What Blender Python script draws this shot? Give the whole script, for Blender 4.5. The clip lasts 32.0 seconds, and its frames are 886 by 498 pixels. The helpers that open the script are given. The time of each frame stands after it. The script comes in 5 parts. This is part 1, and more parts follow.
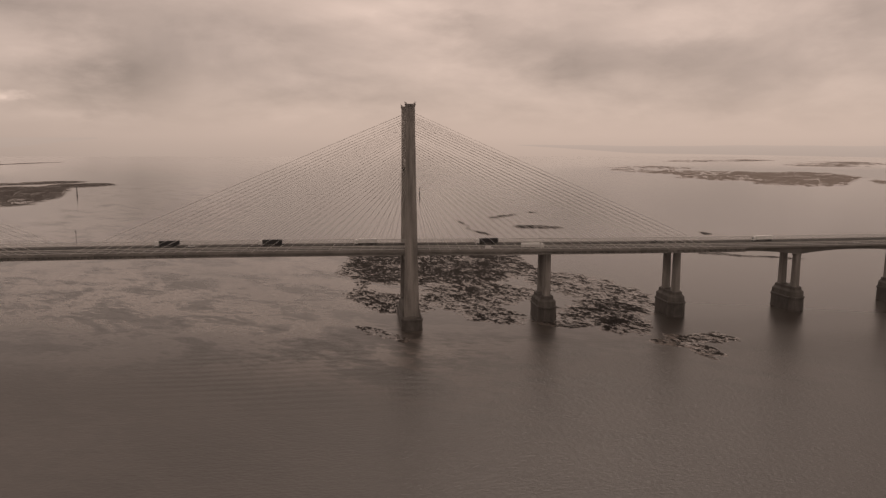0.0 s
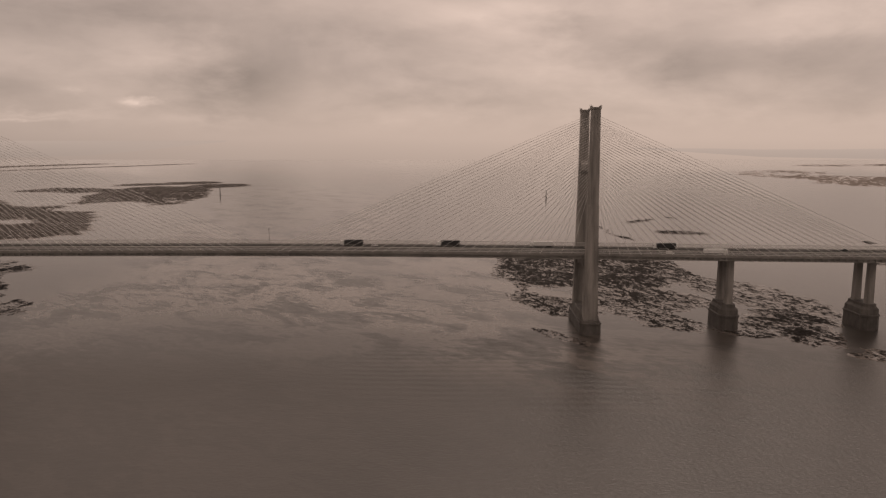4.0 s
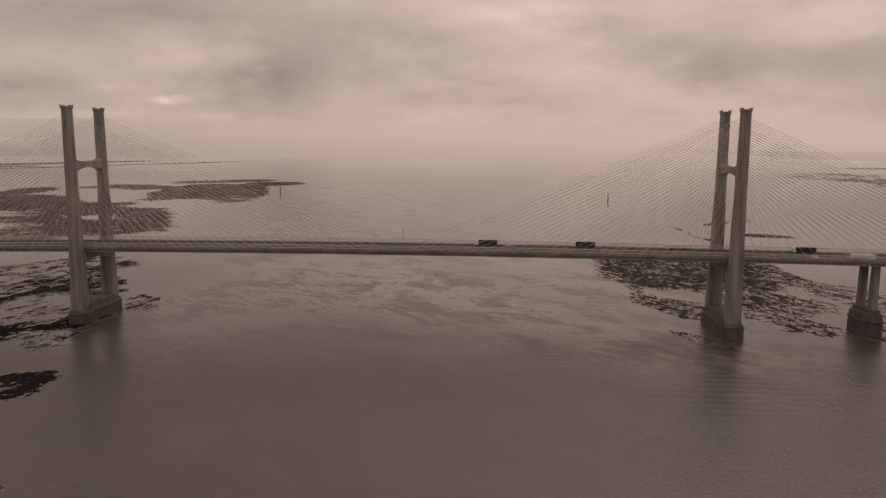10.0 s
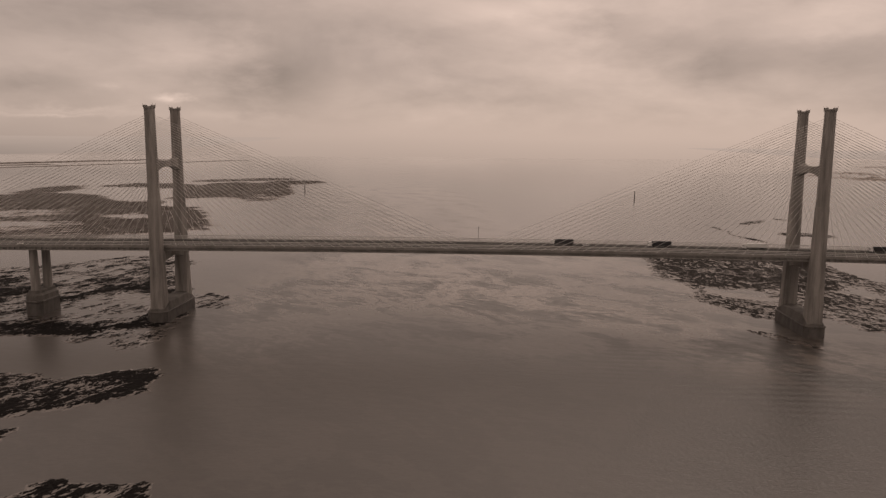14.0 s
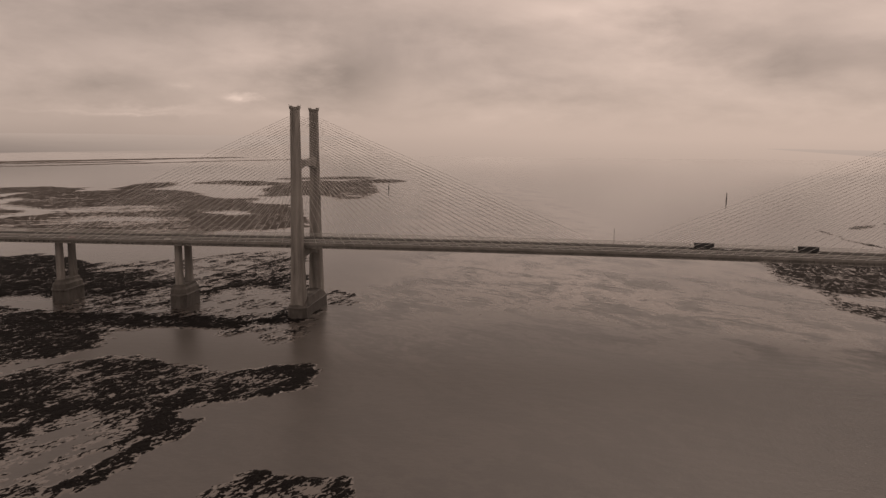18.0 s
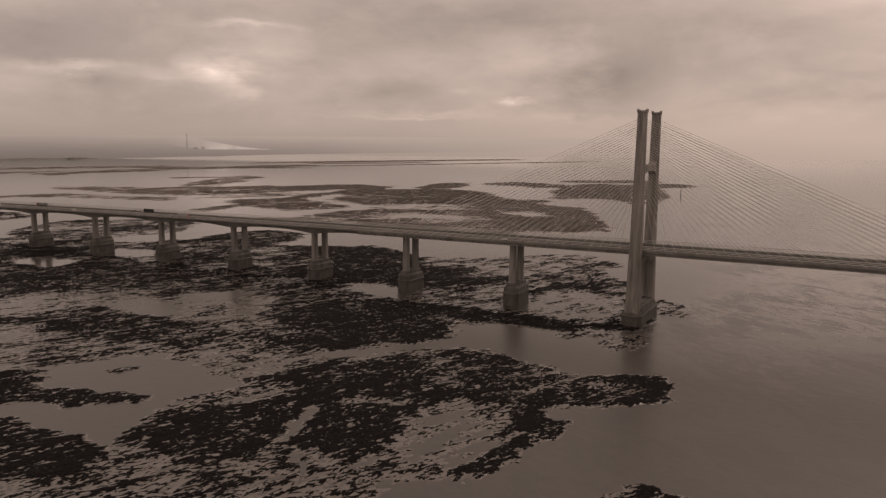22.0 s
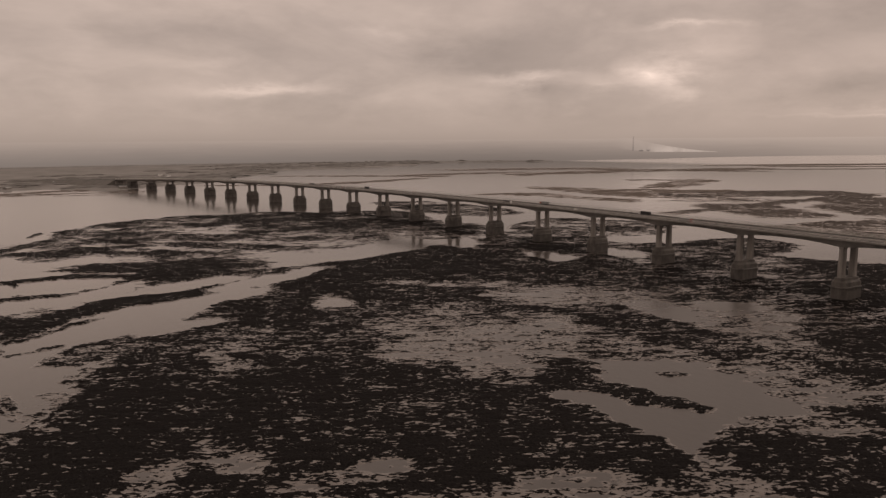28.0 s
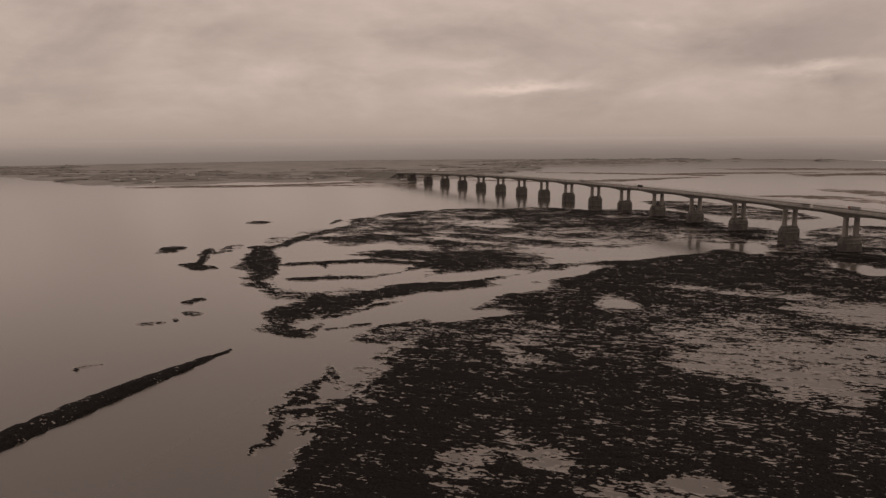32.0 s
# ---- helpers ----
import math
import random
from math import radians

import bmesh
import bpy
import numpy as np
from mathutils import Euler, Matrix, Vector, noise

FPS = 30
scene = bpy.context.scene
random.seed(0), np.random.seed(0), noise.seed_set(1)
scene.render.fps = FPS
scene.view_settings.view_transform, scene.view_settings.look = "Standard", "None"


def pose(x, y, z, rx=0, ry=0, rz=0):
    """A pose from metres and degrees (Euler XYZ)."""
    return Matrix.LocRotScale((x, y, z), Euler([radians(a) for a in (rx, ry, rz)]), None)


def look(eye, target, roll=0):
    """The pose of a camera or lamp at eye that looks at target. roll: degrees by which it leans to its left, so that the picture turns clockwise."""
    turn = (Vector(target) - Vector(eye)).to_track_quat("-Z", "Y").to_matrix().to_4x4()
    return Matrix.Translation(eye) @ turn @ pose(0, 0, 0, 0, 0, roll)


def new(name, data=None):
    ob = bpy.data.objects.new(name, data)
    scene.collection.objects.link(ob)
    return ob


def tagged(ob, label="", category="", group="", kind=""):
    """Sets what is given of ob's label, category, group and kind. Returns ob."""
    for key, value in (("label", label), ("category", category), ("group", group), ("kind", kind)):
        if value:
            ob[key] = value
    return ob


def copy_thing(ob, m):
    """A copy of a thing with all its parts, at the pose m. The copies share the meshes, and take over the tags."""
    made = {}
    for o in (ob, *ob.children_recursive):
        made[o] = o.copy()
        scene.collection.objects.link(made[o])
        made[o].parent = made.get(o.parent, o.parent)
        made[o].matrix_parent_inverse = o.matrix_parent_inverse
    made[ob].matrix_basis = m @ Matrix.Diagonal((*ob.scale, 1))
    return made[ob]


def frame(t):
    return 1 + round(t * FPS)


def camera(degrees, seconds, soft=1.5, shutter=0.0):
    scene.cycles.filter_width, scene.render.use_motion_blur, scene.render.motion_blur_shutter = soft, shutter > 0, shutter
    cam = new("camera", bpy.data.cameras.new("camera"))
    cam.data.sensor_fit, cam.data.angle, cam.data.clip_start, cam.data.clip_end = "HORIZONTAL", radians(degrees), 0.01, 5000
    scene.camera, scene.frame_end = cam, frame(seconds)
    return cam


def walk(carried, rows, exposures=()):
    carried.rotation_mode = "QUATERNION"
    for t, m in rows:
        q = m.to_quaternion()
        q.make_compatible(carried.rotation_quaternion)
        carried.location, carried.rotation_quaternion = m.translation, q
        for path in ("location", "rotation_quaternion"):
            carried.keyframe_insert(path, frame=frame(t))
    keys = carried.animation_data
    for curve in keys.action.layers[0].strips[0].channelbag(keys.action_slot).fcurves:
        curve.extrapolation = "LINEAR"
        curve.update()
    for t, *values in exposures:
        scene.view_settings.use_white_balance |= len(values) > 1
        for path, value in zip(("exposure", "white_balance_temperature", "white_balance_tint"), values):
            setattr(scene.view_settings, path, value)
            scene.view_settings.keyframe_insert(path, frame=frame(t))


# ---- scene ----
cam = camera(63.2, 32.0, soft=1.4)
PATH = [
    (0, (5.432, -1.127, 130.447), (5.67, 0.835, 130.141), -0.0),
    (1, (-7.535, -1.363, 130.472), (-7.348, 0.605, 130.168), -0.1),
    (2, (-20.692, -1.586, 130.499), (-20.592, 0.389, 130.198), -0.1),
    (3, (-33.978, -1.907, 130.53), (-33.962, 0.07, 130.232), -0.1),
    (3.5, (-40.66, -2.132, 130.551), (-40.677, -0.154, 130.253), -0.1),
    (5.5, (-67.379, -3.279, 130.769), (-67.472, -1.304, 130.472), 0.3),
    (6, (-73.972, -3.547, 130.796), (-74.071, -1.572, 130.5), 0.3),
    (6.5, (-80.512, -3.798, 130.817), (-80.613, -1.822, 130.523), 0.4),
    (7, (-87.015, -4.065, 130.842), (-87.119, -2.09, 130.546), 0.3),
    (7.5, (-93.487, -4.375, 130.877), (-93.593, -2.4, 130.58), 0.2),
    (8, (-99.95, -4.72, 130.911), (-100.058, -2.745, 130.614), 0.3),
    (8.5, (-106.409, -5.1, 130.951), (-106.519, -3.125, 130.655), 0.4),
    (9, (-112.897, -5.512, 130.991), (-113.009, -3.537, 130.693), 0.4),
    (9.5, (-119.435, -5.938, 131.034), (-119.549, -3.964, 130.737), 0.3),
    (10, (-126.011, -6.407, 131.078), (-126.126, -4.433, 130.779), 0.4),
    (10.5, (-132.615, -6.948, 131.122), (-132.732, -4.974, 130.823), 0.4),
    (11, (-139.259, -7.545, 131.165), (-139.376, -5.571, 130.866), 0.4),
    (11.5, (-145.955, -8.18, 131.208), (-146.072, -6.206, 130.909), 0.5),
    (12, (-152.65, -8.834, 131.253), (-152.769, -6.86, 130.953), 0.5),
    (12.5, (-159.34, -9.528, 131.296), (-159.46, -7.554, 130.995), 0.5),
    (13, (-166.022, -10.238, 131.337), (-166.142, -8.265, 131.036), 0.5),
    (13.5, (-172.715, -10.953, 131.396), (-172.837, -8.98, 131.094), 0.4),
    (15.5, (-199.493, -13.755, 131.92), (-199.616, -11.782, 131.615), 0.5),
    (16, (-206.236, -14.364, 131.98), (-206.362, -12.392, 131.675), 0.5),
    (16.5, (-213.026, -14.857, 132.028), (-213.175, -12.886, 131.722), 0.5),
    (17, (-219.845, -15.342, 132.071), (-220.022, -13.374, 131.765), 0.5),
    (17.5, (-226.653, -15.886, 132.124), (-226.875, -13.922, 131.818), 0.6),
    (18, (-233.444, -16.515, 132.183), (-233.732, -14.56, 131.876), 0.6),
    (18.5, (-240.217, -17.28, 132.252), (-240.584, -15.338, 131.945), 0.7),
    (19, (-246.959, -18.2, 132.328), (-247.403, -16.274, 132.02), 0.7),
    (19.5, (-253.632, -19.271, 132.414), (-254.152, -17.364, 132.106), 0.7),
    (20, (-260.217, -20.479, 132.498), (-260.818, -18.597, 132.189), 0.6),
    (20.5, (-266.691, -21.82, 132.589), (-267.383, -19.969, 132.281), 0.5),
    (21, (-273.103, -23.354, 132.681), (-273.891, -21.542, 132.372), 0.5),
    (21.5, (-279.505, -25.177, 132.761), (-280.384, -23.407, 132.452), 0.5),
    (22, (-285.939, -27.345, 132.818), (-286.905, -25.621, 132.511), 0.5),
    (22.5, (-292.376, -29.898, 132.844), (-293.421, -28.22, 132.537), 0.4),
    (23, (-298.8, -32.808, 132.841), (-299.923, -31.181, 132.537), 0.5),
    (23.5, (-305.134, -36.005, 132.839), (-306.334, -34.435, 132.537), 0.4),
    (24, (-311.349, -39.399, 132.844), (-312.628, -37.892, 132.542), 0.5),
    (24.5, (-317.42, -42.865, 132.858), (-318.774, -41.424, 132.558), 0.4),
    (25, (-323.067, -46.442, 132.892), (-324.49, -45.069, 132.592), 0.3),
    (25.5, (-328.001, -50.183, 132.953), (-329.487, -48.878, 132.653), 0.2),
    (27.5, (-344.271, -65.603, 133.541), (-345.978, -64.604, 133.239), -0.3),
    (28, (-347.635, -69.318, 133.598), (-349.389, -68.404, 133.296), -0.4),
    (28.5, (-350.481, -72.861, 133.63), (-352.278, -72.036, 133.328), -0.4),
    (29, (-352.906, -76.248, 133.641), (-354.741, -75.511, 133.339), -0.5),
    (29.5, (-354.991, -79.423, 133.641), (-356.859, -78.778, 133.338), -0.6),
    (30, (-356.78, -82.328, 133.635), (-358.676, -81.77, 133.33), -0.6),
    (30.5, (-358.326, -84.921, 133.625), (-360.243, -84.444, 133.319), -0.6),
    (31, (-359.691, -87.276, 133.616), (-361.627, -86.879, 133.31), -0.6),
    (31.5, (-360.927, -89.491, 133.614), (-362.879, -89.174, 133.309), -0.7),
    (32, (-362.099, -91.665, 133.613), (-364.059, -91.413, 133.307), -0.4),
]
walk(cam, [(t, look(eye, target, roll)) for t, eye, target, roll in PATH])

# ---- world and light ----
def nodes_of(tree):
    tree.nodes.clear()
    return tree.nodes, tree.links


def ramp(n, stops):
    r = n.new("ShaderNodeValToRGB")
    e = r.color_ramp.elements
    while len(e) < len(stops):
        e.new(0.5)
    for el, (p, c) in zip(e, stops):
        el.position, el.color = p, (*c, 1) if not isinstance(c, float) else (c, c, c, 1)
    return r


def math_node(n, l, op, a, b=0.0, clamp=False):
    m = n.new("ShaderNodeMath")
    m.operation, m.use_clamp = op, clamp
    for i, v in enumerate((a, b)):
        if isinstance(v, (int, float)):
            m.inputs[i].default_value = v
        else:
            l.new(v, m.inputs[i])
    return m.outputs[0]


def mix_node(n, l, fac, a, b, blend="MIX"):
    m = n.new("ShaderNodeMix")
    m.data_type, m.blend_type = "RGBA", blend
    for i, v in ((0, fac), (6, a), (7, b)):
        if isinstance(v, (int, float)):
            m.inputs[i].default_value = v
        elif isinstance(v, tuple):
            m.inputs[i].default_value = (*v, 1)
        else:
            l.new(v, m.inputs[i])
    return m.outputs[2]


SUN_AZIMUTH, SUN_HEIGHT = -22.0, 55.0
world = bpy.data.worlds.new("overcast_sky")
scene.world = world
world.use_nodes = True
n, l = nodes_of(world.node_tree)
geo = n.new("ShaderNodeTexCoord")
sep = n.new("ShaderNodeSeparateXYZ")
l.new(geo.outputs["Generated"], sep.inputs[0])
up = sep.outputs[2]


def sky_noise(scale, detail, stretch, rough=0.5, warp=0.0, shift=0.0):
    mp = n.new("ShaderNodeMapping")
    mp.inputs["Scale"].default_value, mp.inputs["Location"].default_value = (1, 1, stretch), (shift, shift, shift)
    l.new(geo.outputs["Generated"], mp.inputs[0])
    t = n.new("ShaderNodeTexNoise")
    t.inputs["Scale"].default_value, t.inputs["Detail"].default_value = scale, detail
    t.inputs["Roughness"].default_value, t.inputs["Distortion"].default_value = rough, warp
    l.new(mp.outputs[0], t.inputs["Vector"])
    return t.outputs[0]


def towards(azimuth, height):
    """Cosine of the angle between a direction of the sky and the view of it; azimuth to the left of north."""
    a, h = radians(azimuth), radians(height)
    d = n.new("ShaderNodeVectorMath")
    d.operation = "DOT_PRODUCT"
    d.inputs[1].default_value = (-math.sin(a) * math.cos(h), math.cos(a) * math.cos(h), math.sin(h))
    l.new(geo.outputs["Generated"], d.inputs[0])
    return d.outputs["Value"]


masses = sky_noise(3.4, 6, 2.7, 0.52, 0.5, 3.1)
tone = ramp(n, [(0.34, (0.41, 0.321, 0.276)), (0.50, (0.49, 0.383, 0.327)), (0.66, (0.56, 0.436, 0.372))])
overhead = ramp(n, [(0.15, 1.0), (0.24, 0.15)])
l.new(up, overhead.inputs[0])
l.new(math_node(n, l, "ADD", math_node(n, l, "MULTIPLY", math_node(n, l, "SUBTRACT", masses, 0.5), overhead.outputs[0]), 0.5), tone.inputs[0])
# the sky in degrees: to the left of north, and up; both torn a little by the wind
azimuth = math_node(n, l, "MULTIPLY", math_node(n, l, "ARCTAN2", math_node(n, l, "MULTIPLY", sep.outputs[0], -1.0), sep.outputs[1]), 57.29578)
height = math_node(n, l, "MULTIPLY", math_node(n, l, "ARCSINE", up), 57.29578)
chart = n.new("ShaderNodeCombineXYZ")
l.new(azimuth, chart.inputs[0])
l.new(height, chart.inputs[1])
wisp = n.new("ShaderNodeMapping")
wisp.inputs["Scale"].default_value = (0.2, 0.5, 1.0)
l.new(chart.outputs[0], wisp.inputs[0])
torn = n.new("ShaderNodeTexNoise")
torn.inputs["Scale"].default_value, torn.inputs["Detail"].default_value, torn.inputs["Roughness"].default_value, torn.inputs["Distortion"].default_value = 1.0, 6, 0.58, 0.15
l.new(wisp.outputs[0], torn.inputs["Vector"])
pull = n.new("ShaderNodeVectorMath")
pull.operation = "MULTIPLY_ADD"
pull.inputs[1].default_value, pull.inputs[2].default_value = (6.5, 2.8, 0.0), (-3.25, -1.4, 0.0)
l.new(torn.outputs["Color"], pull.inputs[0])
windblown = n.new("ShaderNodeVectorMath")
l.new(chart.outputs[0], windblown.inputs[0])
l.new(pull.outputs[0], windblown.inputs[1])

# cloud masses and tears: azimuth, height, half width, half depth in degrees, how much lighter or darker
CLOUDS_NORTH = [(23.5, 8.8, 17.0, 2.25, -0.2), (30.9, 5.9, 8.8, 1.12, 0.06), (32.4, 3.6, 4.3, 1.57, -0.12), (16.9, 4.1, 7.5, 2.25, -0.15), (5.3, 7.2, 4.9, 2.02, -0.07), (-1.8, 3.1, 7.6, 0.9, -0.07),
                (-9.1, 8.6, 2.6, 1.8, -0.12), (-13.4, 6.9, 6.5, 2.02, -0.14), (-17.4, 5.3, 3.8, 1.26, -0.08), (-5.0, 10.1, 11.1, 1.12, 0.1), (-23.7, 8.8, 6.4, 1.57, 0.12), (-25.3, 5.5, 5.9, 2.7, -0.08),
                (28.6, 3.7, 1.0, 0.45, 0.1), (30.8, 2.0, 5.2, 0.27, 0.12), (13.0, 7.9, 4.0, 1.12, 0.06)]
CLOUDS_EAST = [(-21.6, 9.5, 2.2, 0.81, -0.1), (-23.6, 7.6, 4.8, 0.54, 0.1), (-16.3, 4.8, 3.1, 0.99, -0.06), (-23.7, 5.5, 8.7, 2.02, -0.06), (-33.1, 6.1, 2.8, 1.8, 0.06), (-36.6, 8.4, 2.3, 1.8, -0.08),
               (-28.6, 2.2, 8.4, 0.9, -0.03), (-0.7, 9.2, 5.4, 0.9, 0.08)]
CLOUDS_WEST = [(16.2, 4.9, 4.0, 3.15, -0.08), (23.5, 7.2, 4.0, 1.57, 0.07), (8.4, 6.9, 4.2, 1.12, 0.06), (4.5, 4.4, 3.3, 0.9, 0.08), (23.8, 2.9, 1.4, 0.4, 0.22), (32.2, 1.6, 4.9, 0.18, 0.18),
               (19.4, 1.3, 4.4, 0.36, 0.08), (46.3, 4.6, 1.9, 1.4, 0.65), (46.3, 4.7, 3.6, 1.35, 0.14), (54.5, 4.7, 4.5, 0.54, 0.26), (54.8, 3.8, 1.6, 0.54, -0.12), (44.5, 7.9, 3.8, 0.31, 0.22),
               (36.7, 5.9, 5.8, 2.02, -0.1), (52.0, 2.5, 3.1, 1.57, -0.07), (16.0, 4.6, 3.1, 4.05, -0.08), (23.1, 2.8, 1.0, 0.4, 0.2)]
CLOUDS_FAR_WEST = [(67.4, 7.9, 1.7, 0.67, 0.12), (75.1, 3.7, 3.2, 0.45, 0.14), (61.2, 6.5, 6.5, 1.8, -0.06), (70.3, 2.2, 9.1, 1.12, -0.06), (99.6, 8.0, 9.9, 2.25, -0.13), (111.5, 4.9, 4.7, 2.7, -0.1),
                   (106.8, 2.9, 7.4, 0.81, -0.06), (95.7, 5.3, 3.5, 0.9, 0.09), (88.8, 7.8, 2.2, 1.8, 0.05), (77.1, 3.8, 5.6, 0.5, 0.22), (79.7, 5.5, 5.8, 0.63, 0.09), (87.1, 4.5, 4.9, 1.26, -0.07),
                   (77.5, 8.2, 4.9, 1.8, -0.07), (58.2, 7.0, 4.9, 1.8, -0.08), (69.1, 8.3, 3.1, 0.54, 0.08), (67.0, 6.7, 3.9, 1.35, 0.06), (57.9, 4.6, 2.2, 0.7, 0.14), (50.4, 4.0, 3.4, 0.6, 0.2), (54.2, 4.9, 1.8, 0.5, 0.14)]
cover = math_node(n, l, "ADD", math_node(n, l, "MULTIPLY", torn.outputs[0], 0.36), 0.82)
for az, el, wide, deep, gain in CLOUDS_NORTH + CLOUDS_EAST + CLOUDS_WEST + CLOUDS_FAR_WEST:
    spot = n.new("ShaderNodeMapping")
    spot.vector_type = "TEXTURE"
    spot.inputs["Location"].default_value, spot.inputs["Scale"].default_value = (az, el, 0), (wide * 1.9, deep * 1.9, 1)
    l.new(windblown.outputs[0], spot.inputs[0])
    ball = n.new("ShaderNodeTexGradient")
    ball.gradient_type = "QUADRATIC_SPHERE"
    l.new(spot.outputs[0], ball.inputs[0])
    cover = math_node(n, l, "ADD", math_node(n, l, "MULTIPLY", ball.outputs["Fac"], 1.6 * gain), cover)
# towards the horizon the cloud deck melts into haze
melt = ramp(n, [(0.0, 0.0), (0.02, 0.3), (0.06, 0.9), (0.11, 1.0)])
l.new(up, melt.inputs[0])
haze = ramp(n, [(0.0, (0.240, 0.188, 0.161)), (0.44, (0.33, 0.259, 0.221)), (0.474, (0.415, 0.324, 0.276)), (0.494, (0.455, 0.355, 0.302)), (0.502, (0.475, 0.370, 0.315)), (0.54, (0.490, 0.381, 0.324))])
# more light comes through towards the sun's side
veil = ramp(n, [(0.0, (0.80, 0.80, 0.80)), (0.45, (0.93, 0.93, 0.93)), (0.97, (1.04, 1.04, 1.04))])
l.new(towards(SUN_AZIMUTH, 8.0), veil.inputs[0])
hz = n.new("ShaderNodeMath")
hz.operation = "ADD"
hz.inputs[1].default_value = 0.5
l.new(up, hz.inputs[0])
l.new(hz.outputs[0], haze.inputs[0])
deck_sky = mix_node(n, l, melt.outputs[0], mix_node(n, l, 1.0, haze.outputs[0], veil.outputs[0], "MULTIPLY"), tone.outputs[0])
aloft = ramp(n, [(0.002, 0.0), (0.03, 1.0), (0.17, 1.0), (0.24, 0.15)])
l.new(up, aloft.inputs[0])
deck_sky = mix_node(n, l, aloft.outputs[0], deck_sky, cover, "MULTIPLY")
# the cloud is thinner where the sun stands behind it
side = ramp(n, [(0.0, (1.14, 1.14, 1.14)), (0.55, (1.02, 1.01, 1.005)), (0.97, (1.23, 1.20, 1.18))])
l.new(towards(SUN_AZIMUTH, 8.0), side.inputs[0])
deck_sky = mix_node(n, l, 1.0, deck_sky, side.outputs[0], "MULTIPLY")
clear = n.new("ShaderNodeTexSky")
clear.sky_type, clear.sun_disc = "NISHITA", False
clear.sun_elevation, clear.sun_rotation = radians(SUN_HEIGHT), radians(-SUN_AZIMUTH)
thin = mix_node(n, l, 1.0, clear.outputs[0], (0.05, 0.05, 0.05), "MULTIPLY")
# the haze thickens over the western land
west, murk = ramp(n, [(0.15, 0.0), (0.75, 1.0)]), ramp(n, [(0.0, (0.93, 0.93, 0.93)), (0.012, (0.97, 0.97, 0.97)), (0.035, (1.0, 1.0, 1.0))])
l.new(towards(100.0, 0.0), west.inputs[0])
l.new(up, murk.inputs[0])
deck_sky = mix_node(n, l, west.outputs[0], deck_sky, mix_node(n, l, 1.0, deck_sky, murk.outputs[0], "MULTIPLY"))
sky = mix_node(n, l, 0.95, thin, deck_sky)
bg = n.new("ShaderNodeBackground")
bg.inputs[1].default_value = 1.0
l.new(sky, bg.inputs[0])
l.new(bg.outputs[0], n.new("ShaderNodeOutputWorld").inputs[0])

lamp = bpy.data.lights.new("sun", "SUN")
lamp.energy, lamp.angle, lamp.color = 0.6, radians(30), (1.0, 0.82, 0.70)
sun = new("sun", lamp)
sun.rotation_euler = (radians(90 - SUN_HEIGHT), 0, radians(180 + SUN_AZIMUTH))
scene.view_settings.exposure = 0.0


# ---- materials ----
def surface(name, rough=0.7, metal=0.0, spec=0.5):
    m = bpy.data.materials.new(name)
    m.use_nodes = True
    n, l = nodes_of(m.node_tree)
    b = n.new("ShaderNodeBsdfPrincipled")
    b.inputs["Roughness"].default_value, b.inputs["Metallic"].default_value = rough, metal
    b.inputs["Specular IOR Level"].default_value = spec
    l.new(b.outputs[0], n.new("ShaderNodeOutputMaterial").inputs[0])
    return m, n, l, b


def noise_at(n, l, scale, detail=4, rough=0.55, stretch=None):
    g = n.new("ShaderNodeNewGeometry")
    v = g.outputs["Position"]
    if stretch:
        mp = n.new("ShaderNodeMapping")
        mp.inputs["Scale"].default_value = stretch
        l.new(v, mp.inputs[0])
        v = mp.outputs[0]
    t = n.new("ShaderNodeTexNoise")
    t.inputs["Scale"].default_value, t.inputs["Detail"].default_value = scale, detail
    t.inputs["Roughness"].default_value = rough
    l.new(v, t.inputs["Vector"])
    return t.outputs[0]


def bump(n, l, b, height, strength, dist):
    k = n.new("ShaderNodeBump")
    k.inputs["Strength"].default_value, k.inputs["Distance"].default_value = strength, dist
    l.new(height, k.inputs["Height"])
    l.new(k.outputs[0], b.inputs["Normal"])


def mottled(name, c1, c2, scale=0.6, rough=0.7, streak=None, rel=0.15, metal=0.0, fine=6.0):
    """Two tones mixed by a broad and a fine noise, with a little relief."""
    m, n, l, b = surface(name, rough, metal)
    a = noise_at(n, l, scale, 5, 0.6, streak)
    f = noise_at(n, l, fine, 3)
    s = math_node(n, l, "ADD", math_node(n, l, "MULTIPLY", a, 0.7), math_node(n, l, "MULTIPLY", f, 0.3))
    r = ramp(n, [(0.36, c1), (0.64, c2)])
    l.new(s, r.inputs[0])
    l.new(r.outputs[0], b.inputs["Base Color"])
    if rel:
        bump(n, l, b, f, rel, 0.05)
    return m


CONCRETE = mottled("pale_concrete", (0.13, 0.120, 0.110), (0.36, 0.334, 0.307), 0.22, 0.8, (1.0, 1.0, 0.12))
CONCRETE_DECK = mottled("deck_concrete", (0.17, 0.159, 0.146), (0.29, 0.272, 0.252), 0.10, 0.85)
# caisson tones raised somewhat in place of haze over the distant piers
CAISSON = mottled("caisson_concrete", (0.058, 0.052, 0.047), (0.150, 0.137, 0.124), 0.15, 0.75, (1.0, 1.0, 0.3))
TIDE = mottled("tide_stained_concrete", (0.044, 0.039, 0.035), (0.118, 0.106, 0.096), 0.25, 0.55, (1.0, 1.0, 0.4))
ASPHALT = mottled("asphalt", (0.050, 0.048, 0.046), (0.082, 0.079, 0.075), 0.3, 0.95)
ASPHALT.node_tree.nodes["Principled BSDF"].inputs["Specular IOR Level"].default_value = 0.12
